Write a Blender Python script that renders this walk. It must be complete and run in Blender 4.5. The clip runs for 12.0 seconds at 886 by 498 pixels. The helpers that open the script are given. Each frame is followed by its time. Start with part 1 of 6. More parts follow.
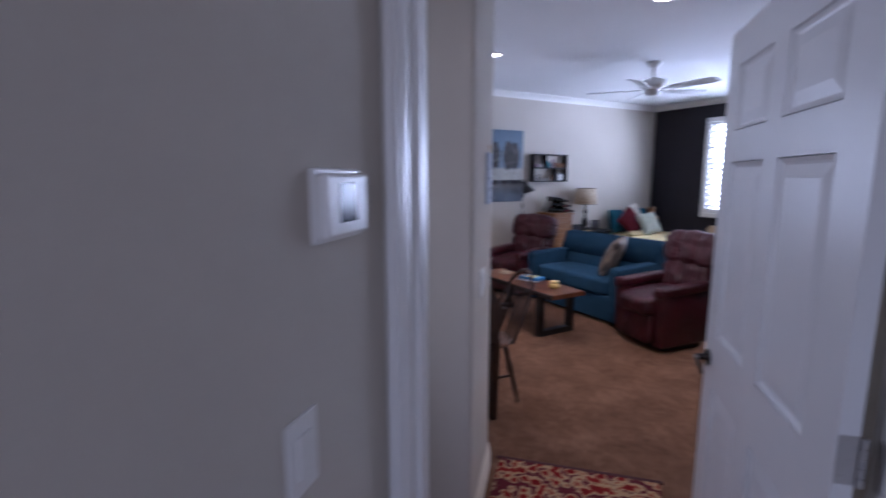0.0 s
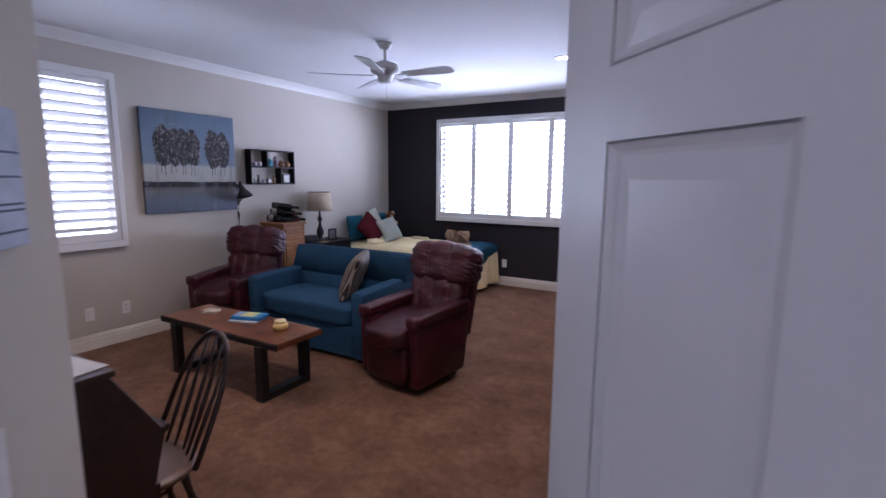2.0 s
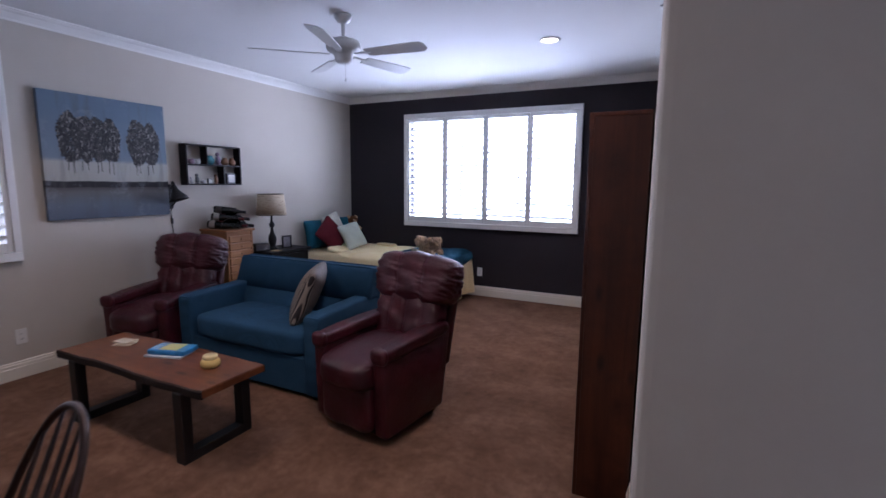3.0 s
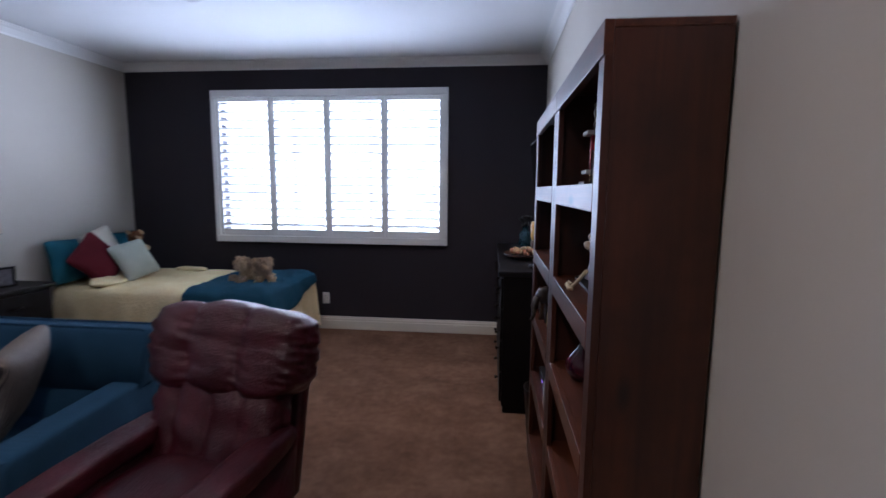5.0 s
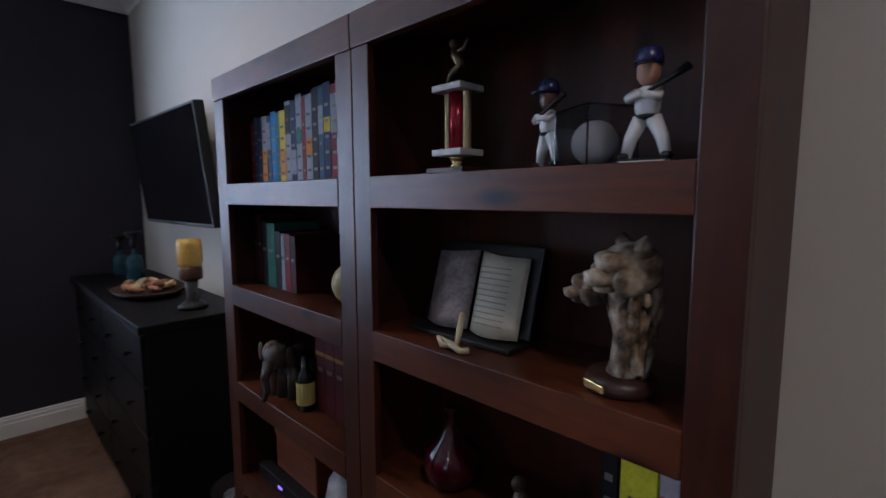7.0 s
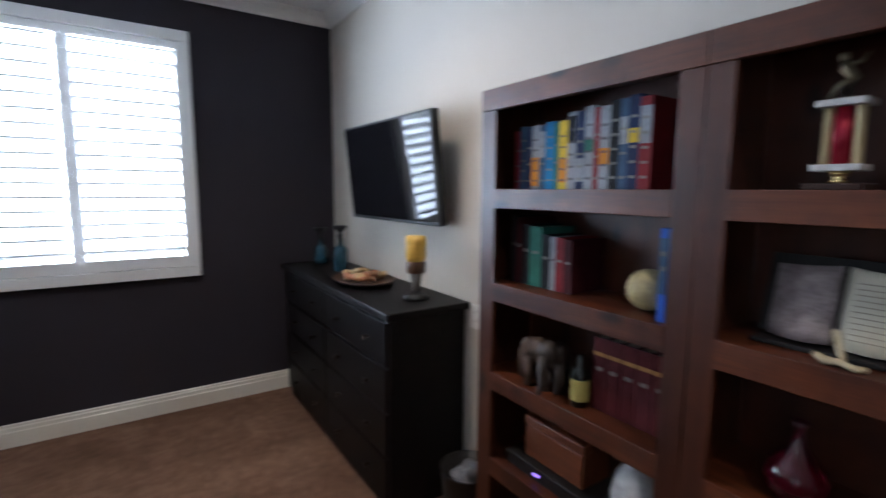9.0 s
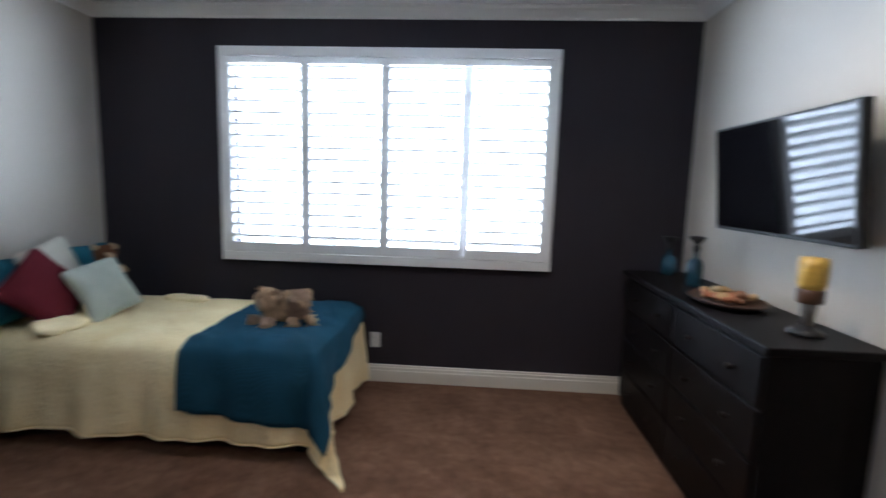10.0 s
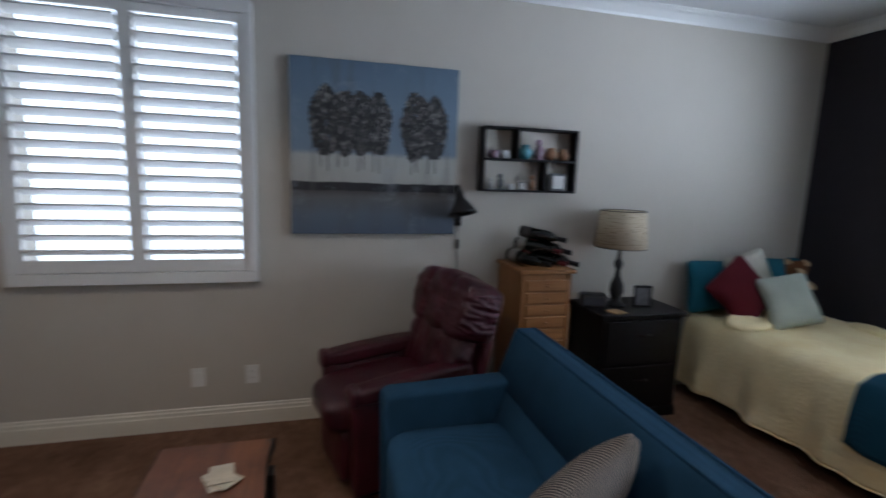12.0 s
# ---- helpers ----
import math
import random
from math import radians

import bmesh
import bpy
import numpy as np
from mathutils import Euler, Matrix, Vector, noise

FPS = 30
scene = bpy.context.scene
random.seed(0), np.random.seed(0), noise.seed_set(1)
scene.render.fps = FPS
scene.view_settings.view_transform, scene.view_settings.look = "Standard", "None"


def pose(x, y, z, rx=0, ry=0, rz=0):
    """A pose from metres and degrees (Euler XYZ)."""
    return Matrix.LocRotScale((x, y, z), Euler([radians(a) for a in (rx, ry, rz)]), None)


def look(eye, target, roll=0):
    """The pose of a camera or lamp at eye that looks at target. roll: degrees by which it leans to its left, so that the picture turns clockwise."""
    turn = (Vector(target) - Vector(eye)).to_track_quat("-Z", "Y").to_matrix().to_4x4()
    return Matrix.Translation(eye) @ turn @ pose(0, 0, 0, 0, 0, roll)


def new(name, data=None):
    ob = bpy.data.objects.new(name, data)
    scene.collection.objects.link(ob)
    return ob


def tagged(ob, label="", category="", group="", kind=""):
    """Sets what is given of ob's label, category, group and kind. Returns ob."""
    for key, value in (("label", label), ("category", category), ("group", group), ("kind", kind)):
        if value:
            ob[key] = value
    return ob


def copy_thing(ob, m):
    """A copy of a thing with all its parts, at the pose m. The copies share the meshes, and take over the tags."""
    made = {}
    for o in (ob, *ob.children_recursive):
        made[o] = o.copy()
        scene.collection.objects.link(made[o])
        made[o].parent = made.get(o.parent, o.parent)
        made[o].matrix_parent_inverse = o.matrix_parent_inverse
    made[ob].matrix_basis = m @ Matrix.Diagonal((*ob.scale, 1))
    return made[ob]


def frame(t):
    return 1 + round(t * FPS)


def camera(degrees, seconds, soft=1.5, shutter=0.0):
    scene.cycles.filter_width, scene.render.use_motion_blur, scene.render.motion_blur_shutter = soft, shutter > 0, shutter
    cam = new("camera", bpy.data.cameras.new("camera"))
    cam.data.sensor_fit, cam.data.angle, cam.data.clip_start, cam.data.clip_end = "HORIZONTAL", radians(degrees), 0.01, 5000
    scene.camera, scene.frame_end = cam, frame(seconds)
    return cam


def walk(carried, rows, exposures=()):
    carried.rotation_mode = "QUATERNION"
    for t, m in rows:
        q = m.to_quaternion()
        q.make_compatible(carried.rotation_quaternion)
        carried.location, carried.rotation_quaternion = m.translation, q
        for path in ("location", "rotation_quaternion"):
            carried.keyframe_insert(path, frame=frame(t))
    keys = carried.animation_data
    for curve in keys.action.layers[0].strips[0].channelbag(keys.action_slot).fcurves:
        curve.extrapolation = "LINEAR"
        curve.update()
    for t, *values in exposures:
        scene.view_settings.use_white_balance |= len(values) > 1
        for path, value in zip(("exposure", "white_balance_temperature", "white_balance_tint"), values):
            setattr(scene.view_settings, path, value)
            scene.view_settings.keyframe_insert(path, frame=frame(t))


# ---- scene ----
cam = camera(86.4, 12.0, 1.5, 0.5)
PATH = [
    (0, (0.559, 0.636, 1.563), (-1.166, 1.6, 1.26), 0.0),
    (0.5, (0.394, 0.813, 1.603), (-0.982, 2.232, 1.301), 0.0),
    (1, (0.223, 1.028, 1.608), (-0.859, 2.684, 1.31), -0.1),
    (1.5, (0.004, 1.314, 1.581), (-1.028, 3.001, 1.279), 0.2),
    (2, (-0.23, 1.572, 1.558), (-1.222, 3.284, 1.268), 0.5),
    (2.5, (-0.431, 1.851, 1.523), (-1.351, 3.605, 1.243), 0.4),
    (3, (-0.59, 2.115, 1.525), (-1.458, 3.896, 1.249), 0.5),
    (5, (-1.178, 3.28, 1.486), (-1.383, 5.254, 1.236), 0.5),
    (5.5, (-1.243, 3.605, 1.475), (-1.166, 5.589, 1.231), -0.1),
    (6, (-1.333, 3.846, 1.471), (-0.737, 5.74, 1.232), -0.1),
    (6.5, (-1.45, 4.051, 1.464), (-0.386, 5.729, 1.234), -0.2),
    (6.7, (-1.49, 4.12, 1.460), (-0.258, 5.679, 1.236), -0.2),
    (8.3, (-1.863, 4.478, 1.485), (-0.266, 5.66, 1.249), 0.1),
    (8.5, (-1.925, 4.482, 1.494), (-0.417, 5.773, 1.254), 0.1),
    (9, (-2.014, 4.519, 1.498), (-0.913, 6.17, 1.25), 0.4),
    (9.5, (-2.091, 4.558, 1.488), (-1.57, 6.474, 1.242), 1.2),
    (10, (-2.198, 4.566, 1.504), (-2.323, 6.546, 1.248), 1.7),
    (10.5, (-2.213, 4.478, 1.511), (-2.967, 6.314, 1.263), 1.9),
    (11, (-2.144, 4.394, 1.533), (-3.45, 5.884, 1.259), 2.1),
    (11.5, (-2.167, 4.311, 1.545), (-3.849, 5.354, 1.26), 2.0),
    (12, (-2.093, 4.262, 1.564), (-4.005, 4.765, 1.264), 1.9),
]
EXPOSURES = [(0.0, 0.32, 5250, 28), (0.5, 0.30, 5250, 27), (1.0, 0.30, 5500, 28), (2.0, 0.2, 5500, 31), (3.0, 0.0, 5450, 29), (5.0, -0.25, 5400, 22), (5.5, -0.28, 5400, 21), (6.0, -0.5, 5400, 19), (6.7, -0.7, 5400, 18), (8.3, 0.2, 5500, 18), (9.0, 0.25, 5650, 13), (10.0, 0.25, 5650, 12), (10.5, 0.15, 5600, 12), (11.0, -0.12, 5600, 12), (12.0, -0.34, 5650, 12)]
walk(cam, [(t, look(e, g, r)) for t, e, g, r in PATH], EXPOSURES)

# ---- light ----
world = bpy.data.worlds.new("sky")
scene.world = world
world.use_nodes = True
wn = world.node_tree.nodes
sky = wn.new("ShaderNodeTexSky")
sky.sky_type, sky.sun_disc = "NISHITA", False
sky.sun_elevation, sky.sun_rotation = radians(50), radians(150)
world.node_tree.links.new(sky.outputs[0], wn["Background"].inputs[0])
wn["Background"].inputs[1].default_value = 0.12


def area_lamp(name, m, w, h, watts, colour):
    data = bpy.data.lights.new(name, "AREA")
    data.shape, data.size, data.size_y, data.energy, data.color = "RECTANGLE", w, h, watts, colour
    ob = new(name, data)
    ob.matrix_world = m
    return ob


def disk_lamp(name, x, y, z, d, watts, colour):
    data = bpy.data.lights.new(name, "AREA")
    data.shape, data.size, data.energy, data.color = "DISK", d, watts, colour
    data.spread = radians(130)
    ob = new(name, data)
    ob.location = (x, y, z)
    return ob


CEIL = 2.757
DIAG = pose(0, 0, 0, 0, 0, 45)  # the entry's own axes: local x is v, local y is u
NORTH_SKY, WEST_SKY, HALL_FILL, NICHE_FILL = 180, 24, 8, 5
area_lamp("north_window_sky", pose(-2.86, 8.26, 1.70, -90, 0, 0), 2.45, 1.5, NORTH_SKY, (0.80, 0.90, 1.0))
area_lamp("west_window_sky", pose(-5.28, 3.28, 1.70, 90, 0, -90), 1.2, 1.5, WEST_SKY, (0.82, 0.91, 1.0))
# added fill from behind the camera, brightens the entry walls; no window seen there
area_lamp("hall_fill_lamp", DIAG @ pose(1.24, -1.84, 1.55, 90, 0, 0), 1.3, 1.3, HALL_FILL, (0.90, 0.90, 1.0))
# added fill lamp at the niche end that lights the open door leaf
area_lamp("niche_fill_lamp", DIAG @ pose(-0.80, 1.45, 1.55, 90, 0, -90), 0.6, 1.3, NICHE_FILL, (0.92, 0.93, 1.0))
WARM = (1.0, 0.80, 0.58)
SPOTS = ((-3.475, 3.463), (-1.666, 3.597), (-1.648, 6.35))
for sx, sy in SPOTS:
    disk_lamp("downlight_lamp", sx, sy, CEIL - 0.012, 0.10, 9, WARM)

# ---- materials ----


class Graph:
    """Small helper to wire a node material."""

    def __init__(self, name, rough=0.6, metal=0.0, spec=0.5):
        self.mat = bpy.data.materials.new(name)
        self.mat.use_nodes = True
        self.t = self.mat.node_tree
        self.b = self.t.nodes["Principled BSDF"]
        self.b.inputs["Roughness"].default_value = rough
        self.b.inputs["Metallic"].default_value = metal
        self.b.inputs["Specular IOR Level"].default_value = spec
        self.co = self.t.nodes.new("ShaderNodeTexCoord").outputs["Object"]

    def link(self, a, b):
        self.t.links.new(a, b)

    def mapped(self, scale):
        m = self.t.nodes.new("ShaderNodeMapping")
        m.inputs["Scale"].default_value = scale
        self.link(self.co, m.inputs[0])
        return m.outputs[0]

    def noise(self, scale, detail=3, rough=0.55, stretch=None):
        n = self.t.nodes.new("ShaderNodeTexNoise")
        n.inputs["Scale"].default_value, n.inputs["Detail"].default_value, n.inputs["Roughness"].default_value = scale, detail, rough
        self.link(self.mapped(stretch) if stretch else self.co, n.inputs["Vector"])
        return n.outputs["Fac"]

    def ramp(self, fac, stops):
        r = self.t.nodes.new("ShaderNodeValToRGB")
        e = r.color_ramp.elements
        while len(e) < len(stops):
            e.new(0.5)
        for el, (p, c) in zip(e, stops):
            el.position, el.color = p, (*c, 1)
        self.link(fac, r.inputs[0])
        return r.outputs[0]

    def mix(self, a, b, fac, mode="MIX"):
        m = self.t.nodes.new("ShaderNodeMix")
        m.data_type, m.blend_type = "RGBA", mode
        for s, v in ((m.inputs[6], a), (m.inputs[7], b)):
            if isinstance(v, tuple):
                s.default_value = (*v, 1)
            else:
                self.link(v, s)
        if isinstance(fac, float):
            m.inputs[0].default_value = fac
        else:
            self.link(fac, m.inputs[0])
        return m.outputs[2]

    def colour(self, c):
        if isinstance(c, tuple):
            self.b.inputs["Base Color"].default_value = (*c, 1)
        else:
            self.link(c, self.b.inputs["Base Color"])

    def bump(self, height, strength=0.3, dist=0.002):
        b = self.t.nodes.new("ShaderNodeBump")
        b.inputs["Strength"].default_value, b.inputs["Distance"].default_value = strength, dist
        self.link(height, b.inputs["Height"])
        self.link(b.outputs[0], self.b.inputs["Normal"])

    def island(self):
        return self.t.nodes.new("ShaderNodeNewGeometry").outputs["Random Per Island"]


def shade(c, k):
    return tuple(min(1.0, v * k) for v in c)


def plain(name, c, rough=0.6, metal=0.0, var=0.12, scale=6, grain=120, bump=0.15, dist=0.001, spec=0.5):
    g = Graph(name, rough, metal, spec)
    big = g.ramp(g.noise(scale, 4), ((0.3, shade(c, 1 - var)), (0.7, shade(c, 1 + var))))
    fine = g.noise(grain, 2)
    g.colour(g.mix(big, shade(c, 1 - 2 * var), g.ramp(fine, ((0.45, (0, 0, 0)), (0.9, (0.6, 0.6, 0.6))))))
    if bump:
        g.bump(fine, bump, dist)
    return g.mat


def wood(name, dark, light, axis=1, rough=0.4, scale=1.0, knots=False, bump=0.25):
    g = Graph(name, rough)
    st = [14 * scale] * 3
    st[axis] = 1.1 * scale
    grain = g.noise(1.0, 6, 0.65, tuple(st))
    st2 = [90 * scale] * 3
    st2[axis] = 4 * scale
    fine = g.noise(1.0, 3, 0.6, tuple(st2))
    c = g.ramp(grain, ((0.28, dark), (0.5, tuple((a + b) / 2 for a, b in zip(dark, light))), (0.72, light)))
    c = g.mix(c, shade(dark, 0.6), g.ramp(fine, ((0.52, (0, 0, 0)), (0.8, (0.5, 0.5, 0.5)))))
    if knots:
        c = g.mix(c, shade(dark, 0.75), g.ramp(g.noise(4.5, 5, 0.65), ((0.44, (0, 0, 0)), (0.72, (0.75, 0.75, 0.75)))))
        v = g.t.nodes.new("ShaderNodeTexVoronoi")
        v.inputs["Scale"].default_value = 1.0
        kst = [9.0] * 3
        kst[axis] = 3.5
        g.link(g.mapped(tuple(kst)), v.inputs["Vector"])
        c = g.mix(shade(dark, 0.3), c, g.ramp(v.outputs["Distance"], ((0.06, (0, 0, 0)), (0.20, (1, 1, 1)))))
    g.colour(c)
    g.bump(fine, bump, 0.001)
    return g.mat


WALL = plain("wall_paint", (0.535, 0.492, 0.424), 0.85, var=0.02, scale=2, grain=260, bump=0.12, dist=0.0008, spec=0.3)
DARKWALL = plain("dark_wall_paint", (0.028, 0.0225, 0.0285), 0.75, var=0.05, scale=2, grain=260, bump=0.12, dist=0.0008, spec=0.35)
CEILING = plain("ceiling_paint", (0.74, 0.74, 0.73), 0.9, var=0.015, scale=2, grain=200, bump=0.2, dist=0.001, spec=0.2)
TRIM = plain("white_trim_paint", (0.78, 0.77, 0.74), 0.35, var=0.02, scale=5, grain=90, bump=0.04)
BASEPAINT = plain("cream_baseboard_paint", (0.76, 0.715, 0.61), 0.4, var=0.03, scale=5, grain=90, bump=0.04)
DOORPAINT = plain("white_door_paint", (0.72, 0.72, 0.71), 0.28, var=0.02, scale=4, grain=140, bump=0.10, dist=0.0006)
PLASTIC = plain("white_plastic", (0.75, 0.74, 0.70), 0.35, var=0.02, bump=0)
BLACK = plain("black_metal", (0.012, 0.011, 0.011), 0.45, 0.2, var=0.2, bump=0.1)
BRONZE = plain("dark_bronze", (0.03, 0.022, 0.018), 0.3, 0.85, var=0.25, bump=0.05)
CHROME = plain("chrome", (0.75, 0.74, 0.72), 0.16, 1.0, var=0.05, bump=0)
GOLD = plain("gold_metal", (0.80, 0.58, 0.25), 0.25, 1.0, var=0.08, bump=0)
BOOKWOOD = wood("dark_stained_pine", (0.022, 0.0048, 0.0022), (0.140, 0.0370, 0.0120), axis=1, rough=0.40, knots=True)
BOOKWOOD_V = wood("dark_stained_pine_upright", (0.024, 0.0052, 0.0025), (0.100, 0.0255, 0.0090), axis=2, rough=0.40, scale=0.5, knots=True)
ESPRESSO = wood("espresso_wood", (0.0032, 0.0023, 0.0025), (0.0066, 0.0048, 0.0050), axis=1, rough=0.50)
ESPRESSO.node_tree.nodes["Principled BSDF"].inputs["Specular IOR Level"].default_value = 0.24
OAK = wood("honey_oak", (0.24, 0.098, 0.030), (0.39, 0.180, 0.062), axis=1, rough=0.4)
OAK_V = wood("honey_oak_upright", (0.24, 0.098, 0.030), (0.39, 0.180, 0.062), axis=2, rough=0.4)
SLAB = wood("live_edge_slab", (0.070, 0.023, 0.010), (0.225, 0.080, 0.029), axis=0, rough=0.3, scale=0.7, knots=True)
MAHOGANY = wood("dark_mahogany", (0.018, 0.008, 0.006), (0.048, 0.019, 0.011), axis=0, rough=0.38)
SEATWOOD = wood("worn_seat_wood", (0.075, 0.032, 0.015), (0.17, 0.08, 0.038), axis=0, rough=0.35)


def leather():
    g = Graph("burgundy_leather", 0.30)
    c = g.ramp(g.noise(5, 4), ((0.3, (0.026, 0.0034, 0.0072)), (0.7, (0.072, 0.0082, 0.0160))))
    v = g.t.nodes.new("ShaderNodeTexVoronoi")
    v.inputs["Scale"].default_value = 170
    g.link(g.co, v.inputs["Vector"])
    wr = g.noise(9, 3, 0.5, (1, 1, 1.8))
    add = g.mix(v.outputs["Distance"], wr, 0.75)
    g.colour(c)
    g.bump(add, 0.6, 0.014)
    return g.mat


def carpet():
    g = Graph("brown_carpet", 0.95, 0, 0.1)
    patch = g.mix(g.noise(3.2, 5, 0.6), g.noise(17, 5, 0.7), 0.45)
    c = g.ramp(patch, ((0.34, (0.150, 0.079, 0.049)), (0.50, (0.235, 0.128, 0.080)), (0.66, (0.340, 0.196, 0.126))))
    speck = g.noise(420, 2, 0.7)
    c = g.mix(c, (0.055, 0.029, 0.020), g.ramp(speck, ((0.45, (0, 0, 0)), (0.75, (0.75, 0.75, 0.75)))))
    g.colour(c)
    g.bump(g.mix(speck, g.noise(26, 4), 0.4), 0.9, 0.012)
    return g.mat


def cloth(name, c, scale=320, var=0.12, rough=0.9, bump=0.5, dist=0.0015, spec=0.2):
    g = Graph(name, rough, 0, spec)
    big = g.ramp(g.noise(7, 4), ((0.3, shade(c, 1 - var)), (0.7, shade(c, 1 + var))))
    weave = []
    for ax in ("X", "Y", "Z"):
        w = g.t.nodes.new("ShaderNodeTexWave")
        w.bands_direction = ax
        w.inputs["Scale"].default_value, w.inputs["Distortion"].default_value = scale, 1.5
        g.link(g.co, w.inputs["Vector"])
        weave.append(w.outputs["Fac"])
    h = g.mix(g.mix(weave[0], weave[1], 0.5), weave[2], 0.33)
    g.colour(g.mix(big, shade(c, 0.55), g.ramp(h, ((0.35, (0.55, 0.55, 0.55)), (0.7, (0, 0, 0))))))
    g.bump(h, bump, dist)
    return g.mat


def quilted():
    g = Graph("cream_bedspread_cloth", 0.85, 0, 0.2)
    c = g.ramp(g.noise(6, 4), ((0.3, (0.86, 0.69, 0.37)), (0.7, (0.94, 0.80, 0.49))))
    v = g.t.nodes.new("ShaderNodeTexVoronoi")
    v.inputs["Scale"].default_value = 42
    g.link(g.co, v.inputs["Vector"])
    g.colour(g.mix(c, (0.66, 0.54, 0.34), g.ramp(v.outputs["Distance"], ((0.0, (0.4, 0.4, 0.4)), (0.4, (0, 0, 0))))))
    g.bump(g.mix(v.outputs["Distance"], g.noise(14, 4), 0.4), 0.6, 0.008)
    return g.mat


LEATHER = leather()
CARPET = carpet()
BLUECLOTH = cloth("teal_blue_upholstery", (0.025, 0.080, 0.152))
CREAM = quilted()
TEAL = cloth("teal_throw_cloth", (0.018, 0.088, 0.146), 90, bump=0.8, dist=0.004)
TEALPILLOW = cloth("teal_pillow_cloth", (0.020, 0.135, 0.195))
REDCLOTH = cloth("dark_red_cloth", (0.125, 0.012, 0.020))
IVORY = cloth("ivory_cloth", (0.62, 0.60, 0.50))
SAGE = cloth("pale_sage_cloth", (0.52, 0.56, 0.48))
FUR = cloth("tan_plush", (0.86, 0.56, 0.33), 160, 0.3, 1.0, 0.9, 0.006)
FURGREY = cloth("grey_brown_plush", (0.62, 0.42, 0.28), 160, 0.3, 1.0, 0.9, 0.006)
FURBROWN = cloth("brown_plush", (0.22, 0.09, 0.035), 160, 0.3, 1.0, 0.9, 0.006)

# ---- mesh helpers ----


def finish(ob, mat, bm, smooth=False):
    bmesh.ops.recalc_face_normals(bm, faces=bm.faces)
    if smooth:
        for f in bm.faces:
            f.smooth = True
    bm.to_mesh(ob.data)
    bm.free()
    ob.data.materials.append(mat)


def part(name, bm, material, parent=None, label="", smooth=False):
    """Links a bmesh as one mesh object, under a thing or a part."""
    ob = new(name, bpy.data.meshes.new(name))
    finish(ob, material, bm, smooth)
    ob.parent = parent
    if label:
        tagged(ob, label)
    return ob


def thing(name, m, label, category, group="", kind=""):
    ob = new(name)
    ob.empty_display_size = 0.1
    ob.matrix_world = m
    return tagged(ob, label, category, group, kind)


def box(x0, x1, y0, y1, z0, z1, bevel=0.0, seg=2, bm=None):
    bm = bm or bmesh.new()
    r = bmesh.ops.create_cube(bm, size=1)
    vs = r["verts"]
    for v in vs:
        v.co = Vector(((x0 + x1) / 2 + v.co.x * (x1 - x0), (y0 + y1) / 2 + v.co.y * (y1 - y0), (z0 + z1) / 2 + v.co.z * (z1 - z0)))
    if bevel:
        es = list({e for v in vs for e in v.link_edges})
        bmesh.ops.bevel(bm, geom=es, offset=bevel, segments=seg, affect="EDGES", profile=0.5)
    return bm


def prism(poly, z0, z1, bm=None):
    bm = bm or bmesh.new()
    lo = [bm.verts.new((x, y, z0)) for x, y in poly]
    hi = [bm.verts.new((x, y, z1)) for x, y in poly]
    n = len(poly)
    bm.faces.new(lo[::-1])
    bm.faces.new(hi)
    for i in range(n):
        bm.faces.new((lo[i], lo[(i + 1) % n], hi[(i + 1) % n], hi[i]))
    return bm


def sweep(profile, p0, p1, side, bm=None):
    """Runs a profile of (out, up) along the line p0 p1 on the floor plan; side is the way out from the wall."""
    bm = bm or bmesh.new()
    sx, sy = side
    a = [bm.verts.new((p0[0] + o * sx, p0[1] + o * sy, z)) for o, z in profile]
    b = [bm.verts.new((p1[0] + o * sx, p1[1] + o * sy, z)) for o, z in profile]
    n = len(profile)
    for i in range(n):
        bm.faces.new((a[i], a[(i + 1) % n], b[(i + 1) % n], b[i]))
    bm.faces.new(a[::-1])
    bm.faces.new(b)
    return bm


def lathe(profile, seg=20, m=None, bm=None, squash=1.0):
    """Turns a profile of (radius, z) round the z axis."""
    bm = bm or bmesh.new()
    m = m or Matrix.Identity(4)
    rings = []
    for r, z in profile:
        rings.append([bm.verts.new(m @ Vector((max(r, 1e-4) * math.cos(2 * math.pi * k / seg), max(r, 1e-4) * squash * math.sin(2 * math.pi * k / seg), z))) for k in range(seg)])
    for a, b in zip(rings, rings[1:]):
        for k in range(seg):
            bm.faces.new((a[k], a[(k + 1) % seg], b[(k + 1) % seg], b[k]))
    bm.faces.new(rings[0][::-1])
    bm.faces.new(rings[-1])
    return bm


def tube(points, radii, seg=8, bm=None, closed=False):
    bm = bm or bmesh.new()
    pts = [Vector(p) for p in points]
    if not isinstance(radii, (list, tuple)):
        radii = [radii] * len(pts)
    rings = []
    n = len(pts)
    for i, p in enumerate(pts):
        if closed:
            d = pts[(i + 1) % n] - pts[i - 1]
        else:
            d = pts[min(i + 1, n - 1)] - pts[max(i - 1, 0)]
        q = d.to_track_quat("Z", "Y")
        rings.append([bm.verts.new(p + q @ Vector((radii[i] * math.cos(2 * math.pi * k / seg), radii[i] * math.sin(2 * math.pi * k / seg), 0))) for k in range(seg)])
    pairs = list(zip(rings, rings[1:]))
    if closed:
        pairs.append((rings[-1], rings[0]))
    for a, b in pairs:
        for k in range(seg):
            bm.faces.new((a[k], a[(k + 1) % seg], b[(k + 1) % seg], b[k]))
    if not closed:
        bm.faces.new(rings[0][::-1])
        bm.faces.new(rings[-1])
    return bm


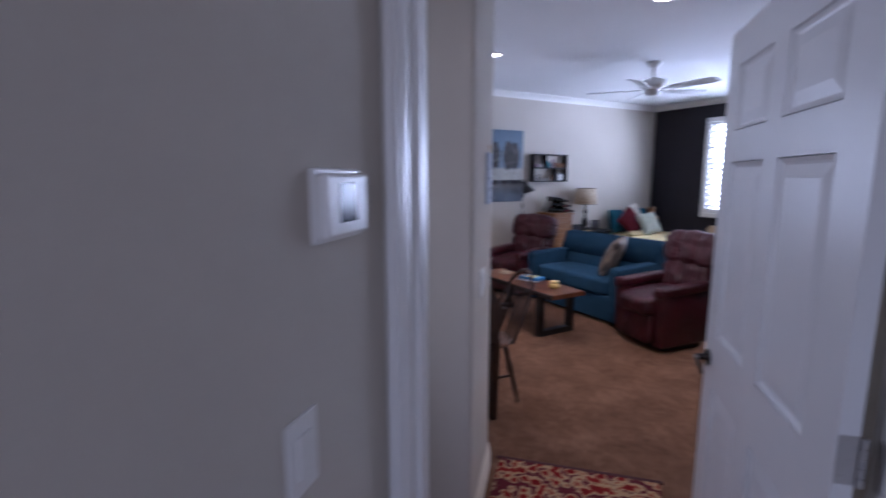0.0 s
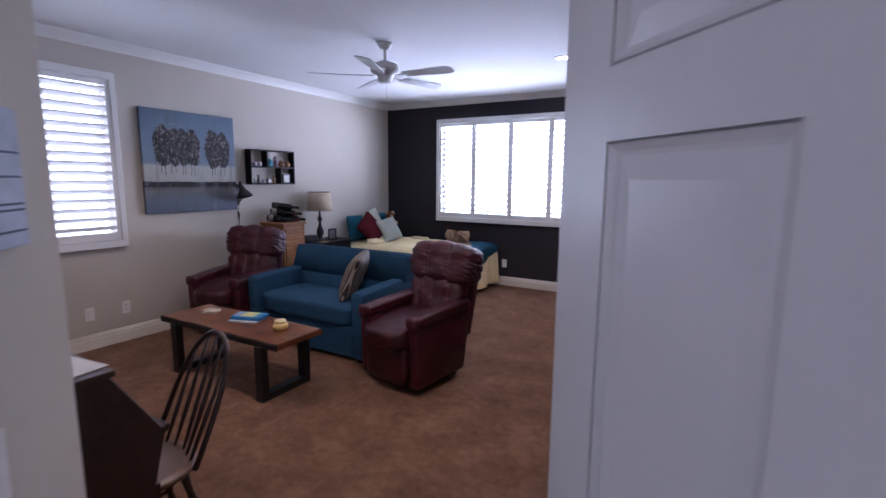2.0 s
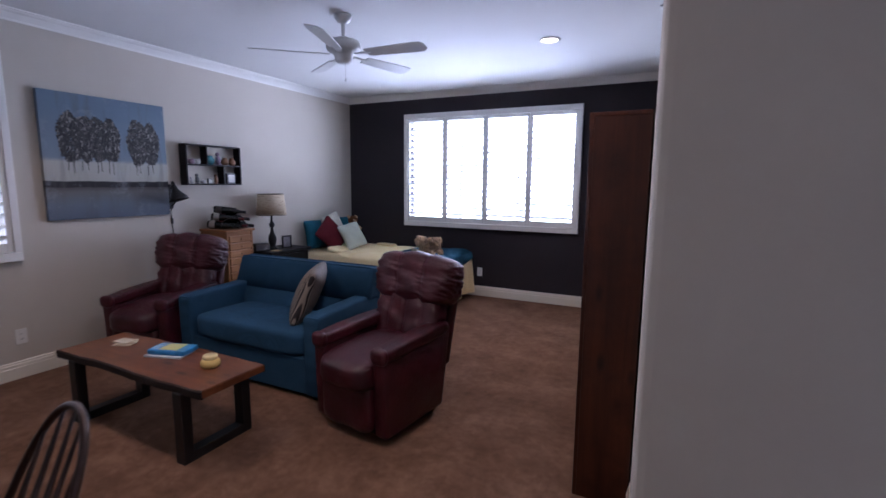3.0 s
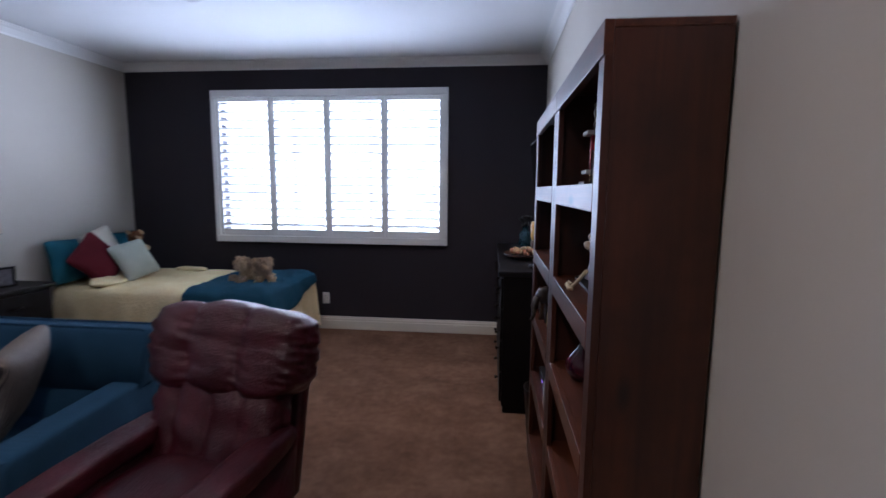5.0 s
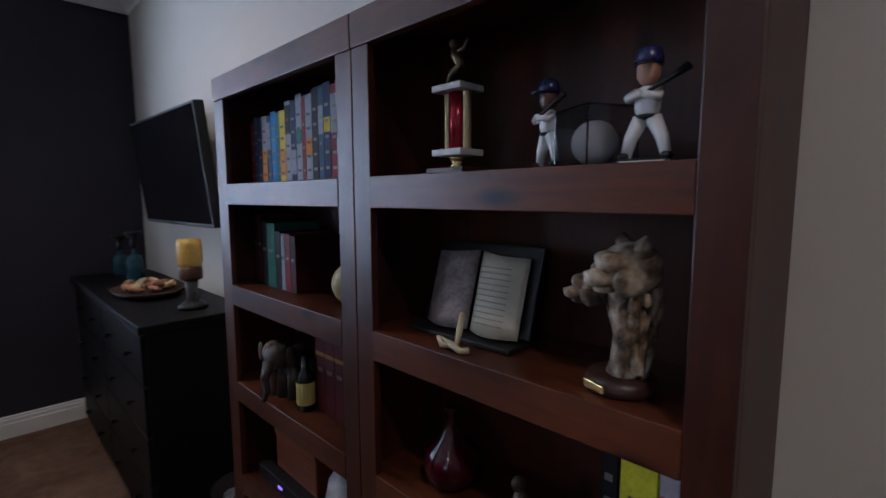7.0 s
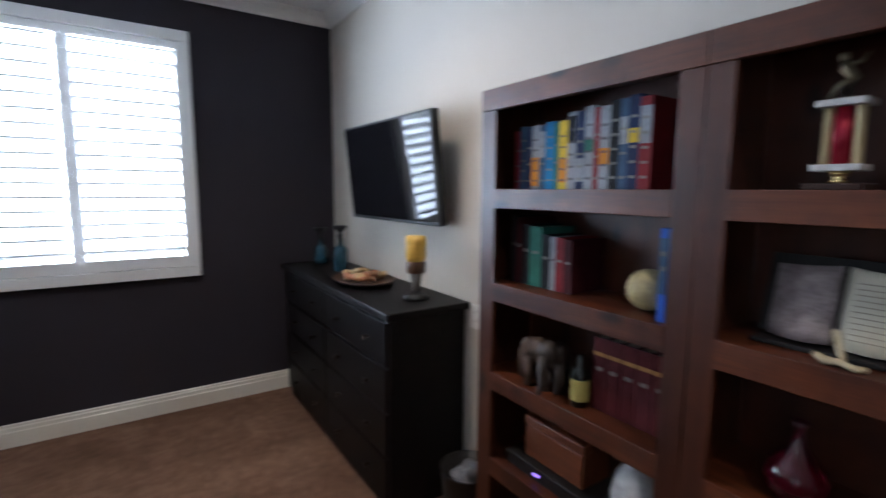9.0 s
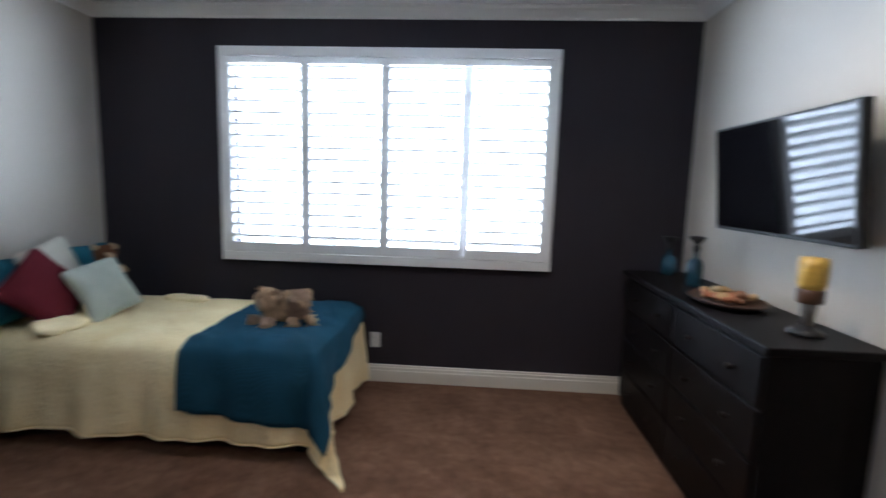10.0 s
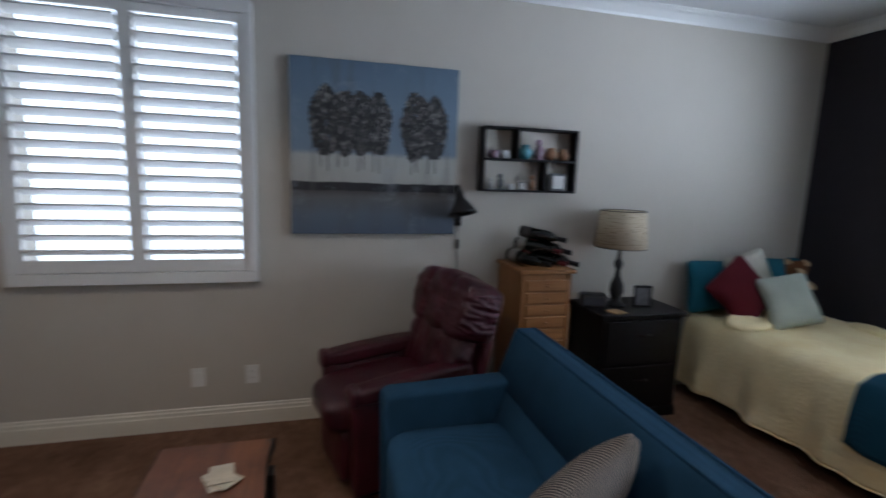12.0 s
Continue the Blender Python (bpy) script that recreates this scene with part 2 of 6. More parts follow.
def cushion(size, m=None, k=5.0, n=8, rough=0.0, rscale=4.0, fn=None, bm=None):
    """A rounded, stuffed block of the given full size. fn may move a point in the unit cube's frame."""
    bm = bm or bmesh.new()
    m = m or Matrix.Identity(4)
    half = Vector(size) / 2
    seen = {}
    lin = [-1 + 2 * i / n for i in range(n + 1)]

    def vert(p):
        key = tuple(round(c, 4) for c in p)
        if key not in seen:
            s = 1.0 / (sum(abs(c) ** k for c in p)) ** (1 / k)
            q = Vector([c * s for c in p])
            if fn:
                q = Vector(fn(q))
            q = Vector([q[i] * half[i] for i in range(3)])
            if rough:
                d = noise.noise(q * rscale + Vector(size) * 3.1) * rough
                q += q.normalized() * d
            seen[key] = bm.verts.new(m @ q)
        return seen[key]

    for ax in range(3):
        for sgn in (-1, 1):
            for i in range(n):
                for j in range(n):
                    quad = []
                    for a, b in ((lin[i], lin[j]), (lin[i + 1], lin[j]), (lin[i + 1], lin[j + 1]), (lin[i], lin[j + 1])):
                        p = [0, 0, 0]
                        p[ax], p[(ax + 1) % 3], p[(ax + 2) % 3] = sgn, a, b
                        quad.append(vert(p))
                    bm.faces.new(quad if sgn > 0 else quad[::-1])
    return bm


def pillow_shape(p):
    edge = (1 - abs(p[0]) ** 3) * (1 - abs(p[1]) ** 3)
    pin = 1 - 0.10 * (1 - p[1] ** 2) * abs(p[0]) ** 4, 1 - 0.10 * (1 - p[0] ** 2) * abs(p[1]) ** 4
    return (p[0] * pin[0], p[1] * pin[1], p[2] * (0.10 + 0.90 * max(edge, 0) ** 0.6))


def sheet_mesh(nx, ny, fn, thick=0.004):
    """A cloth: fn(s, t) gives a point for s, t in 0..1."""
    bm = bmesh.new()
    g = [[bm.verts.new(fn(i / nx, j / ny)) for j in range(ny + 1)] for i in range(nx + 1)]
    for i in range(nx):
        for j in range(ny):
            bm.faces.new((g[i][j], g[i + 1][j], g[i + 1][j + 1], g[i][j + 1]))
    bmesh.ops.recalc_face_normals(bm, faces=bm.faces)
    bmesh.ops.solidify(bm, geom=bm.faces[:], thickness=thick)
    return bm


def structure(name, bm, mat, label, category, smooth=False, m=None):
    ob = part(name, bm, mat, None, "", smooth)
    if m is not None:
        ob.matrix_world = m
    return tagged(ob, label, category, "", "structure")


R2 = math.sqrt(0.5)


def D(u, v):
    """Plan point from the entry's own diagonal axes: u along the hall, v to its right."""
    return ((v - u) * R2, (u + v) * R2)



# ---- structure ----
XW, XE, YN, YS = -5.06, -0.68, 8.05, 1.35
structure("floor", box(-5.3, 3.2, -2.4, 8.3, -0.12, 0.0), CARPET, "brown mottled cut-pile carpet across the room", "floor")
structure("ceiling", box(-5.3, 3.2, -2.4, 8.3, CEIL, CEIL + 0.12), CEILING, "smooth white painted ceiling", "ceiling")


def wall_with_opening(along, a0, a1, face, back, o0, o1, z0, z1):
    """A wall along x or y from a0 to a1 with one opening."""
    bm = bmesh.new()
    lo, hi = sorted((face, back))
    for s0, s1, t0, t1 in ((a0, o0, 0, CEIL), (o1, a1, 0, CEIL), (o0, o1, 0, z0), (o0, o1, z1, CEIL)):
        if t1 - t0 < 1e-3:
            continue
        if along == "x":
            box(s0, s1, lo, hi, t0, t1, bm=bm)
        else:
            box(lo, hi, s0, s1, t0, t1, bm=bm)
    return bm


structure("wall_north", wall_with_opening("x", -5.2, -0.55, YN, YN + 0.16, -4.03, -1.69, 0.98, 2.42), DARKWALL, "dark chocolate-brown painted accent wall with a wide window", "wall")
structure("wall_west", wall_with_opening("y", 1.2, YN, XW, XW - 0.16, 2.72, 3.85, 0.98, 2.42), WALL, "warm grey painted wall with a shuttered window", "wall")
structure("wall_south", box(-5.2, -2.04, YS - 0.14, YS, 0, CEIL), WALL, "warm grey painted wall behind the desk", "wall")
cx, cy = -0.624, 2.99
bull = [(cx, cy + 0.02), (cx + 0.006, cy + 0.004), (cx + 0.020, cy - 0.012)]
structure("wall_east", prism([(XE, YN), (XE - 0.006, 4.35), (XE + 0.020, 3.75)] + bull + [D(1.06, 1.70), D(1.06, 1.86), (cx + 0.16, cy + 0.06), (XE + 0.16, YN)], 0, CEIL), WALL, "warm grey painted wall turning diagonally at the entry", "wall", True)
for f in bpy.data.objects["wall_east"].data.polygons:
    f.use_smooth = False
VN, VF = 0.464, 0.432  # the entry block's face at its near and far corners
SLOPE = math.degrees(math.atan2(VN - VF, 2.42 - 1.84))


def face_v(u):
    return VN + (VF - VN) * (u - 1.84) / (2.42 - 1.84)


rr = 0.016
block = [(-0.62, 1.83), (VN - rr, 1.83), (VN - rr * 0.3, 1.83 + rr * 0.3), (VN, 1.83 + rr), (VF, 2.42 - rr), (VF - rr * 0.3, 2.42 - rr * 0.3), (VF - rr, 2.42), (-0.62, 2.42)]
structure("wall_entry", prism(block, 0, CEIL), WALL, "warm grey painted wall block with rounded corners beside the entry", "wall", False, DIAG)
# opening is made up, only to pass the niche fill lamp
nw = box(-0.74, -0.62, 0.92, 1.15, 0, CEIL)
box(-0.74, -0.62, 1.75, 2.42, 0, CEIL, bm=nw)
box(-0.74, -0.62, 1.15, 1.75, 0, 0.9, bm=nw)
box(-0.74, -0.62, 1.15, 1.75, 2.2, CEIL, bm=nw)
structure("wall_niche", nw, WALL, "warm grey painted wall closing the entry niche", "wall", False, DIAG)
doorwall = box(-0.62, 0.498, 0.94, 1.06, 0, CEIL)
box(1.43, 2.6, 0.94, 1.06, 0, CEIL, bm=doorwall)
box(0.498, 1.43, 0.94, 1.06, 2.09, CEIL, bm=doorwall)
structure("wall_door", doorwall, WALL, "warm grey painted wall holding the doorway", "wall", False, DIAG)
structure("wall_hall_left", box(0.34, 0.478, -1.7, 0.94, 0, CEIL), WALL, "warm grey painted hall wall with a thermostat", "wall", False, DIAG)
structure("wall_hall_right", box(2.0, 2.14, -1.7, 0.94, 0, CEIL), WALL, "warm grey painted hall wall", "wall", False, DIAG)
# the gap in this unseen wall is added to let the hall fill through
hb = box(0.34, 0.6, -1.82, -1.7, 0, CEIL)
box(1.88, 2.14, -1.82, -1.7, 0, CEIL, bm=hb)
box(0.6, 1.88, -1.82, -1.7, 0, 0.9, bm=hb)
box(0.6, 1.88, -1.82, -1.7, 2.2, CEIL, bm=hb)
structure("wall_hall_back", hb, WALL, "warm grey painted wall at the hall's end", "wall", False, DIAG)

BASE = [(0, 0), (0.016, 0), (0.016, 0.088), (0.012, 0.094), (0.012, 0.112), (0.007, 0.120), (0.007, 0.130), (0.003, 0.136), (0, 0.136)]
CROWN = [(0, CEIL - 0.080), (0.008, CEIL - 0.080), (0.012, CEIL - 0.066), (0.026, CEIL - 0.051), (0.046, CEIL - 0.031), (0.066, CEIL - 0.021), (0.074, CEIL - 0.013), (0.085, CEIL - 0.010), (0.085, CEIL - 0.001), (0, CEIL - 0.001)]
runs = [((XW, YN), (XE, YN), (0, -1)), ((XW, YS), (XW, YN), (1, 0)), ((cx, cy + 0.03), (XE + 0.020, 3.75), (-1, 0)), ((XE + 0.020, 3.75), (XE - 0.006, 4.35), (-1, 0)), ((XE - 0.006, 5.87), (XE, YN), (-1, 0)), ((XW, YS), (-2.05, YS), (0, 1))]
diag_runs = [(D(1.84, VN), D(2.41, VF), (R2, R2)), (D(1.83, -0.6), D(1.83, VN - 0.01), (R2, -R2)), (D(2.42, -0.6), D(2.42, VF - 0.01), (-R2, R2)), (D(1.08, 1.70), (cx + 0.024, cy - 0.016), (-R2, -R2))]
for p0, p1, s in runs + diag_runs:
    structure("baseboard", sweep(BASE, p0, p1, s), BASEPAINT, "cream-white painted moulded baseboard", "baseboard")
for p0, p1, s in runs:
    structure("crown_moulding", sweep(CROWN, p0, p1, s), TRIM, "white painted crown moulding", "trim")

# doorway trim, in the entry's axes
JL, JR, JT = 0.520, 1.405, 2.06
jamb = box(JL - 0.02, JL, 0.925, 1.075, 0, JT)
box(JR, JR + 0.02, 0.925, 1.075, 0, JT, bm=jamb)
box(JL - 0.02, JR + 0.02, 0.925, 1.075, JT, JT + 0.02, bm=jamb)
box(JL, JL + 0.012, 0.985, 1.01, 0, JT, 0.002, 1, bm=jamb)
box(JR - 0.012, JR, 0.985, 1.01, 0, JT, 0.002, 1, bm=jamb)
structure("door_jamb", jamb, TRIM, "white painted door jamb with stop moulding", "door frame", False, DIAG)
CAS = [(0, 0), (0.019, 0.004), (0.019, 0.02), (0.014, 0.03), (0.016, 0.045), (0.009, 0.06), (0.006, 0.066), (0, 0.066)]


def casing(v0, v1, face, out):
    """Upright casing on a face of the door wall: the profile runs from v0 to v1."""
    bm = bmesh.new()
    k = (v1 - v0) / 0.066
    lo = [bm.verts.new((v0 + w * k, face + o * out, 0)) for o, w in CAS]
    hi = [bm.verts.new((v0 + w * k, face + o * out, JT + 0.07)) for o, w in CAS]
    n = len(CAS)
    for i in range(n):
        bm.faces.new((lo[i], lo[(i + 1) % n], hi[(i + 1) % n], hi[i]))
    bm.faces.new(lo[::-1])
    bm.faces.new(hi)
    return bm


for a, b, f, o in ((JL - 0.004, 0.479, 0.925, -1), (JR + 0.004, JR + 0.07, 0.925, -1), (JL - 0.004, JL - 0.07, 1.075, 1), (JR + 0.006, JR + 0.07, 1.075, 1)):
    structure("door_casing", casing(a, b, f, o), TRIM, "white painted moulded door casing", "trim", False, DIAG)
top = box(0.479, JR + 0.07, 0.908, 0.925, JT + 0.075, JT + 0.14, 0.004)
box(JL - 0.07, JR + 0.07, 1.075, 1.092, JT + 0.075, JT + 0.14, 0.004, bm=top)
structure("door_casing_head", top, TRIM, "white painted head casing over the doorway", "trim", False, DIAG)

# windows with plantation shutters


def window(name, m, w, z0, z1, panels, tilt, label, group):
    """Local x along the wall seen from inside, y towards the room, z up; the wall face is y = 0."""
    win = thing(name, m, label, "window", "", "structure")
    f = 0.066
    fr = box(-w / 2, w / 2, 0.0, 0.05, z1 - f, z1, 0.004)
    box(-w / 2, w / 2, 0.0, 0.05, z0, z0 + f, 0.004, bm=fr)
    box(-w / 2, -w / 2 + f * 0.75, 0.0, 0.05, z0 + f, z1 - f, 0.004, bm=fr)
    box(w / 2 - f * 0.75, w / 2, 0.0, 0.05, z0 + f, z1 - f, 0.004, bm=fr)
    box(-w / 2 + 0.01, w / 2 - 0.01, -0.014, 0.004, z1 - f - 0.02, z1 - f + 0.01, bm=fr)
    box(-w / 2 + 0.01, w / 2 - 0.01, -0.014, 0.004, z0 + f - 0.01, z0 + f + 0.02, bm=fr)
    part("window_frame", fr, TRIM, win)
    reveal = box(-w / 2 + 0.05, w / 2 - 0.05, -0.155, -0.005, z0 + 0.045, z0 + 0.062)
    part("window_sill", reveal, TRIM, win)
    pane = part("pane", box(-w / 2 + 0.06, w / 2 - 0.06, -0.125, -0.121, z0 + 0.062, z1 - 0.06), GLASS, win)
    pane.visible_shadow = False
    mull = bmesh.new()
    for k in range(1, panels // 2 + 1):
        px = -w / 2 + k * w / (panels // 2 + 1) if panels > 2 else 0
        box(px - 0.02, px + 0.02, -0.135, -0.110, z0 + 0.06, z1 - 0.06, bm=mull)
    part("sash_bar", mull, TRIM, win)
    pw = (w - 1.5 * f) / panels
    lo, hi = z0 + f + 0.003, z1 - f - 0.003
    st, rail = 0.036, 0.068
    count = 16
    pitch = (hi - lo - rail - 0.046) / count
    blade = bpy.data.meshes.new("louver")
    bb = bmesh.new()
    prof = [(0.044, -0.0062), (0.044, 0.0062), (0.03, 0.0068), (0.0, 0.0068), (-0.03, 0.0062), (-0.044, 0.003), (-0.044, -0.003), (-0.03, -0.0062), (0.0, -0.0068), (0.03, -0.0062)]
    half = pw / 2 - st - 0.003
    a = [bb.verts.new((-half, y, z)) for y, z in prof]
    b = [bb.verts.new((half, y, z)) for y, z in prof]
    for i in range(10):
        bb.faces.new((a[i], a[(i + 1) % 10], b[(i + 1) % 10], b[i]))
    bb.faces.new(a[::-1])
    bb.faces.new(b)
    bmesh.ops.recalc_face_normals(bb, faces=bb.faces)
    bb.to_mesh(blade)
    bb.free()
    blade.materials.append(TRIM)
    for k in range(panels):
        cxp = -w / 2 + 0.75 * f + pw * (k + 0.5)
        bm = box(cxp - pw / 2 + 0.001, cxp - pw / 2 + st, 0.008, 0.038, lo, hi, 0.003)
        box(cxp + pw / 2 - st, cxp + pw / 2 - 0.001, 0.008, 0.038, lo, hi, 0.003, bm=bm)
        box(cxp - pw / 2 + st, cxp + pw / 2 - st, 0.010, 0.036, lo, lo + rail, 0.003, bm=bm)
        box(cxp - pw / 2 + st, cxp + pw / 2 - st, 0.010, 0.036, hi - 0.046, hi, 0.003, bm=bm)
        shut = part("shutter_panel", bm, TRIM, win)
        for j in range(count):
            lv = new("louver", blade)
            lv.parent = shut
            lv.matrix_basis = pose(cxp, 0.022, lo + rail + pitch * (j + 0.5), tilt, 0, 0)
    return win


gl = Graph("window_glass", 0.0)
gl.b.inputs["Transmission Weight"].default_value = 1.0
gl.b.inputs["IOR"].default_value = 1.45
GLASS = gl.mat
window("window_1", pose(-2.86, YN, 0, 0, 0, 180), 2.46, 0.92, 2.475, 4, 25, "wide window with four white open-louvered shutters", "")
window("window_2", pose(XW, 3.28, 0, 0, 0, -90), 1.25, 0.915, 2.48, 2, 24, "window with two white louvered shutters", "")
# outside ground
structure("ground", box(-60, 60, -60, 60, -0.30, -0.14), plain("outside_ground", (0.24, 0.22, 0.17), 0.9), "pale dry ground outside the house", "ground")

# ---- helpers for things ----


def slab_x(profile, x0, x1, bevel=0.0, bm=None):
    """A plate of the (y, z) outline given, from x0 to x1."""
    bm = bm or bmesh.new()
    a = [bm.verts.new((x0, y, z)) for y, z in profile]
    b = [bm.verts.new((x1, y, z)) for y, z in profile]
    n = len(profile)
    fs = [bm.faces.new(a[::-1]), bm.faces.new(b)]
    for i in range(n):
        fs.append(bm.faces.new((a[i], a[(i + 1) % n], b[(i + 1) % n], b[i])))
    if bevel:
        es = list({e for f in fs for e in f.edges})
        bmesh.ops.bevel(bm, geom=es, offset=bevel, segments=3, affect="EDGES", profile=0.5)
    return bm


def arc(c, r, a0, a1, n):
    return [(c[0] + r * math.cos(radians(a0 + (a1 - a0) * i / n)), c[1] + r * math.sin(radians(a0 + (a1 - a0) * i / n))) for i in range(n + 1)]


# ---- the entry ----
LW = 0.925
STEEL_ = plain("satin_nickel", (0.52, 0.51, 0.50), 0.35, 0.6, var=0.05, bump=0)
door = thing("door_1", DIAG @ pose(JR - 0.067, 1.056, 0.012), "open white six-panel interior door with dark lever handle", "door", "", "structure")
leaf = bmesh.new()
cols = ((0.135, 0.42), (0.53, 0.805))
rows = ((0.20, 0.80), (0.985, 1.60), (1.70, 1.91))
xs = [0.0, cols[0][0], cols[0][1], cols[1][0], cols[1][1], LW]
zs = [0.0, rows[0][0], rows[0][1], rows[1][0], rows[1][1], rows[2][0], rows[2][1], 2.03]
TH = 0.036
for i in range(5):
    for j in range(7):
        if i in (1, 3) and j in (1, 3, 5):
            box(0.012, TH - 0.012, xs[i] - 0.001, xs[i + 1] + 0.001, zs[j] - 0.001, zs[j + 1] + 0.001, bm=leaf)
        else:
            box(0, TH, xs[i], xs[i + 1], zs[j], zs[j + 1], bm=leaf)
bmesh.ops.remove_doubles(leaf, verts=leaf.verts, dist=0.0004)
part("door_leaf", leaf, DOORPAINT, door)
for y0, y1 in cols:
    for z0, z1 in rows:
        for side in (0, 1):
            pb = bmesh.new()
            o, d = (0.012, -1) if side == 0 else (TH - 0.012, 1)
            steps = ((0.0, 0.0), (0.004, 0.011), (0.014, 0.003), (0.020, 0.001), (0.052, 0.009), (0.056, 0.009))
            loops = []
            for ins, out in steps:
                x = o + d * out
                loops.append([pb.verts.new((x, y, z)) for y, z in ((y0 + ins, z0 + ins), (y1 - ins, z0 + ins), (y1 - ins, z1 - ins), (y0 + ins, z1 - ins))])
            for a, b in zip(loops, loops[1:]):
                for k in range(4):
                    pb.faces.new((a[k], a[(k + 1) % 4], b[(k + 1) % 4], b[k]))
            pb.faces.new(loops[-1])
            part("panel", pb, DOORPAINT, door)
handle = part("door_handle", lathe([(0.0, 0), (0.030, 0), (0.032, 0.004), (0.028, 0.010), (0.012, 0.013), (0.011, 0.045), (0.0, 0.047)], 20, pose(0, LW - 0.055, 0.89, 0, -90, 0)), BRONZE, door, "dark bronze lever handle", True)
part("lever", tube([(-0.042, LW - 0.055, 0.89), (-0.046, LW - 0.085, 0.888), (-0.045, LW - 0.12, 0.880), (-0.043, LW - 0.155, 0.866)], [0.010, 0.0085, 0.0075, 0.006]), BRONZE, handle, "", True)
part("door_handle", lathe([(0.0, 0), (0.030, 0), (0.032, 0.004), (0.028, 0.010), (0.012, 0.013), (0.011, 0.045), (0.0, 0.047)], 20, pose(TH, LW - 0.055, 0.89, 0, 90, 0)), BRONZE, door, "", True)
for hz in (0.25, 1.02, 1.78):
    hg = part("hinge", box(0.002, TH - 0.001, -0.0025, 0.0, hz - 0.05, hz + 0.05, 0.001, 1), STEEL_, door, "brushed steel butt hinge")
    for k in range(5):
        part("knuckle", lathe([(0.006, 0), (0.007, 0.001), (0.007, 0.018), (0.006, 0.019)], 10, pose(TH + 0.005, -0.006, hz - 0.05 + k * 0.02)), STEEL_, hg)
    for sy, sz in ((0.012, -0.034), (0.022, 0.0), (0.012, 0.034)):
        part("screw", lathe([(0.0, 0), (0.004, 0), (0.003, 0.001), (0, 0.001)], 8, pose(sy, -0.0025, hz + sz, 90, 0, 0)), STEEL_, hg)
    part("jamb_leaf", box(JR - 0.0025 - (JR - 0.067), JR + 0.0003 - (JR - 0.067), -0.036, -0.006, hz - 0.05, hz + 0.05), STEEL_, hg)


def plate(name, m, label, category, w=0.075, h=0.118, kind="outlet", gangs=1):
    """A wall plate: local x along the wall, y out of it."""
    t = thing(name, m, label, category)
    part("cover_plate", box(-w / 2, w / 2, 0.0, 0.006, -h / 2, h / 2, 0.0025), PLASTIC, t)
    for g in range(gangs):
        gx = (g - (gangs - 1) / 2) * 0.046
        if kind == "outlet":
            for z in (-0.021, 0.021):
                part("socket", lathe([(0.0, 0), (0.016, 0), (0.0155, 0.002), (0, 0.002)], 16, pose(gx, 0.006, z, -90, 0, 0)), PLASTIC, t)
                s = box(gx - 0.007, gx - 0.0045, 0.008, 0.0086, z - 0.004, z + 0.006)
                box(gx + 0.0045, gx + 0.007, 0.008, 0.0086, z - 0.004, z + 0.006, bm=s)
                part("slot", s, BLACK, t)
        else:
            part("rocker", box(gx - 0.016, gx + 0.016, 0.005, 0.010, -0.033, 0.033, 0.002), PLASTIC, t)
    return t


plate("wall_outlet", pose(-2.92, YN, 0.33, 0, 0, 180), "white duplex wall outlet on the dark wall", "outlet")
plate("wall_outlet", pose(XE - 0.006, 6.225, 0.91, 0, 0, 90), "cream wall outlet beside the bookcase", "outlet")
plate("wall_outlet", pose(XW, 3.85, 0.325, 0, 0, -90), "white duplex wall outlet on the grey wall", "outlet")
plate("wall_outlet", pose(XW, 3.545, 0.325, 0, 0, -90), "white blank wall plate on the grey wall", "outlet", kind="switch")
plate("light_switch", DIAG @ pose(0.11, 1.83, 1.14, 0, 0, 180), "white double rocker light switch in the entry", "switch", 0.12, 0.118, "switch", 2)
plate("light_switch", DIAG @ pose(face_v(2.075), 2.075, 1.10, 0, 0, -90 + SLOPE), "white double rocker light switch by the room's corner", "switch", 0.12, 0.118, "switch", 2)
plate("light_switch", DIAG @ pose(0.478, 0.60, 1.17, 0, 0, -90), "white rocker light switch under the thermostat", "switch", 0.075, 0.118, "switch", 1)
th = thing("thermostat", DIAG @ pose(0.478, 0.725, 1.52, 0, 0, -90), "white plastic thermostat with a dark screen", "thermostat")
part("back_plate", box(-0.075, 0.075, 0, 0.008, -0.056, 0.056, 0.004), PLASTIC, th)
part("housing", box(-0.066, 0.066, 0.006, 0.026, -0.048, 0.048, 0.006), PLASTIC, th)
part("screen", box(-0.026, 0.030, 0.0255, 0.027, -0.026, 0.034, 0.001), plain("lcd", (0.02, 0.025, 0.022), 0.15, bump=0), th, "dark display screen")
pq = thing("wall_plaque", DIAG @ pose(face_v(2.205), 2.205, 1.555, 0, 0, -90 + SLOPE), "narrow pale blue wooden hanging plaque with lines", "wall decoration")
part("board", box(-0.055, 0.055, 0.003, 0.017, -0.115, 0.115, 0.003), plain("plaque_paint", (0.42, 0.47, 0.56), 0.7, var=0.15, scale=20), pq)
part("hook", tube([(0, 0.012, 0.115), (0.004, 0.012, 0.13), (-0.004, 0.012, 0.14), (0, 0.006, 0.148)], 0.003), GOLD, pq, "small brass hook")
for k, z in enumerate((-0.09, -0.055, -0.045, 0.0, 0.04)):
    part("painted_line", box(-0.045, 0.045, 0.0165, 0.0178, z, z + 0.004), plain("plaque_ink", (0.06, 0.07, 0.12), 0.7, bump=0), pq)


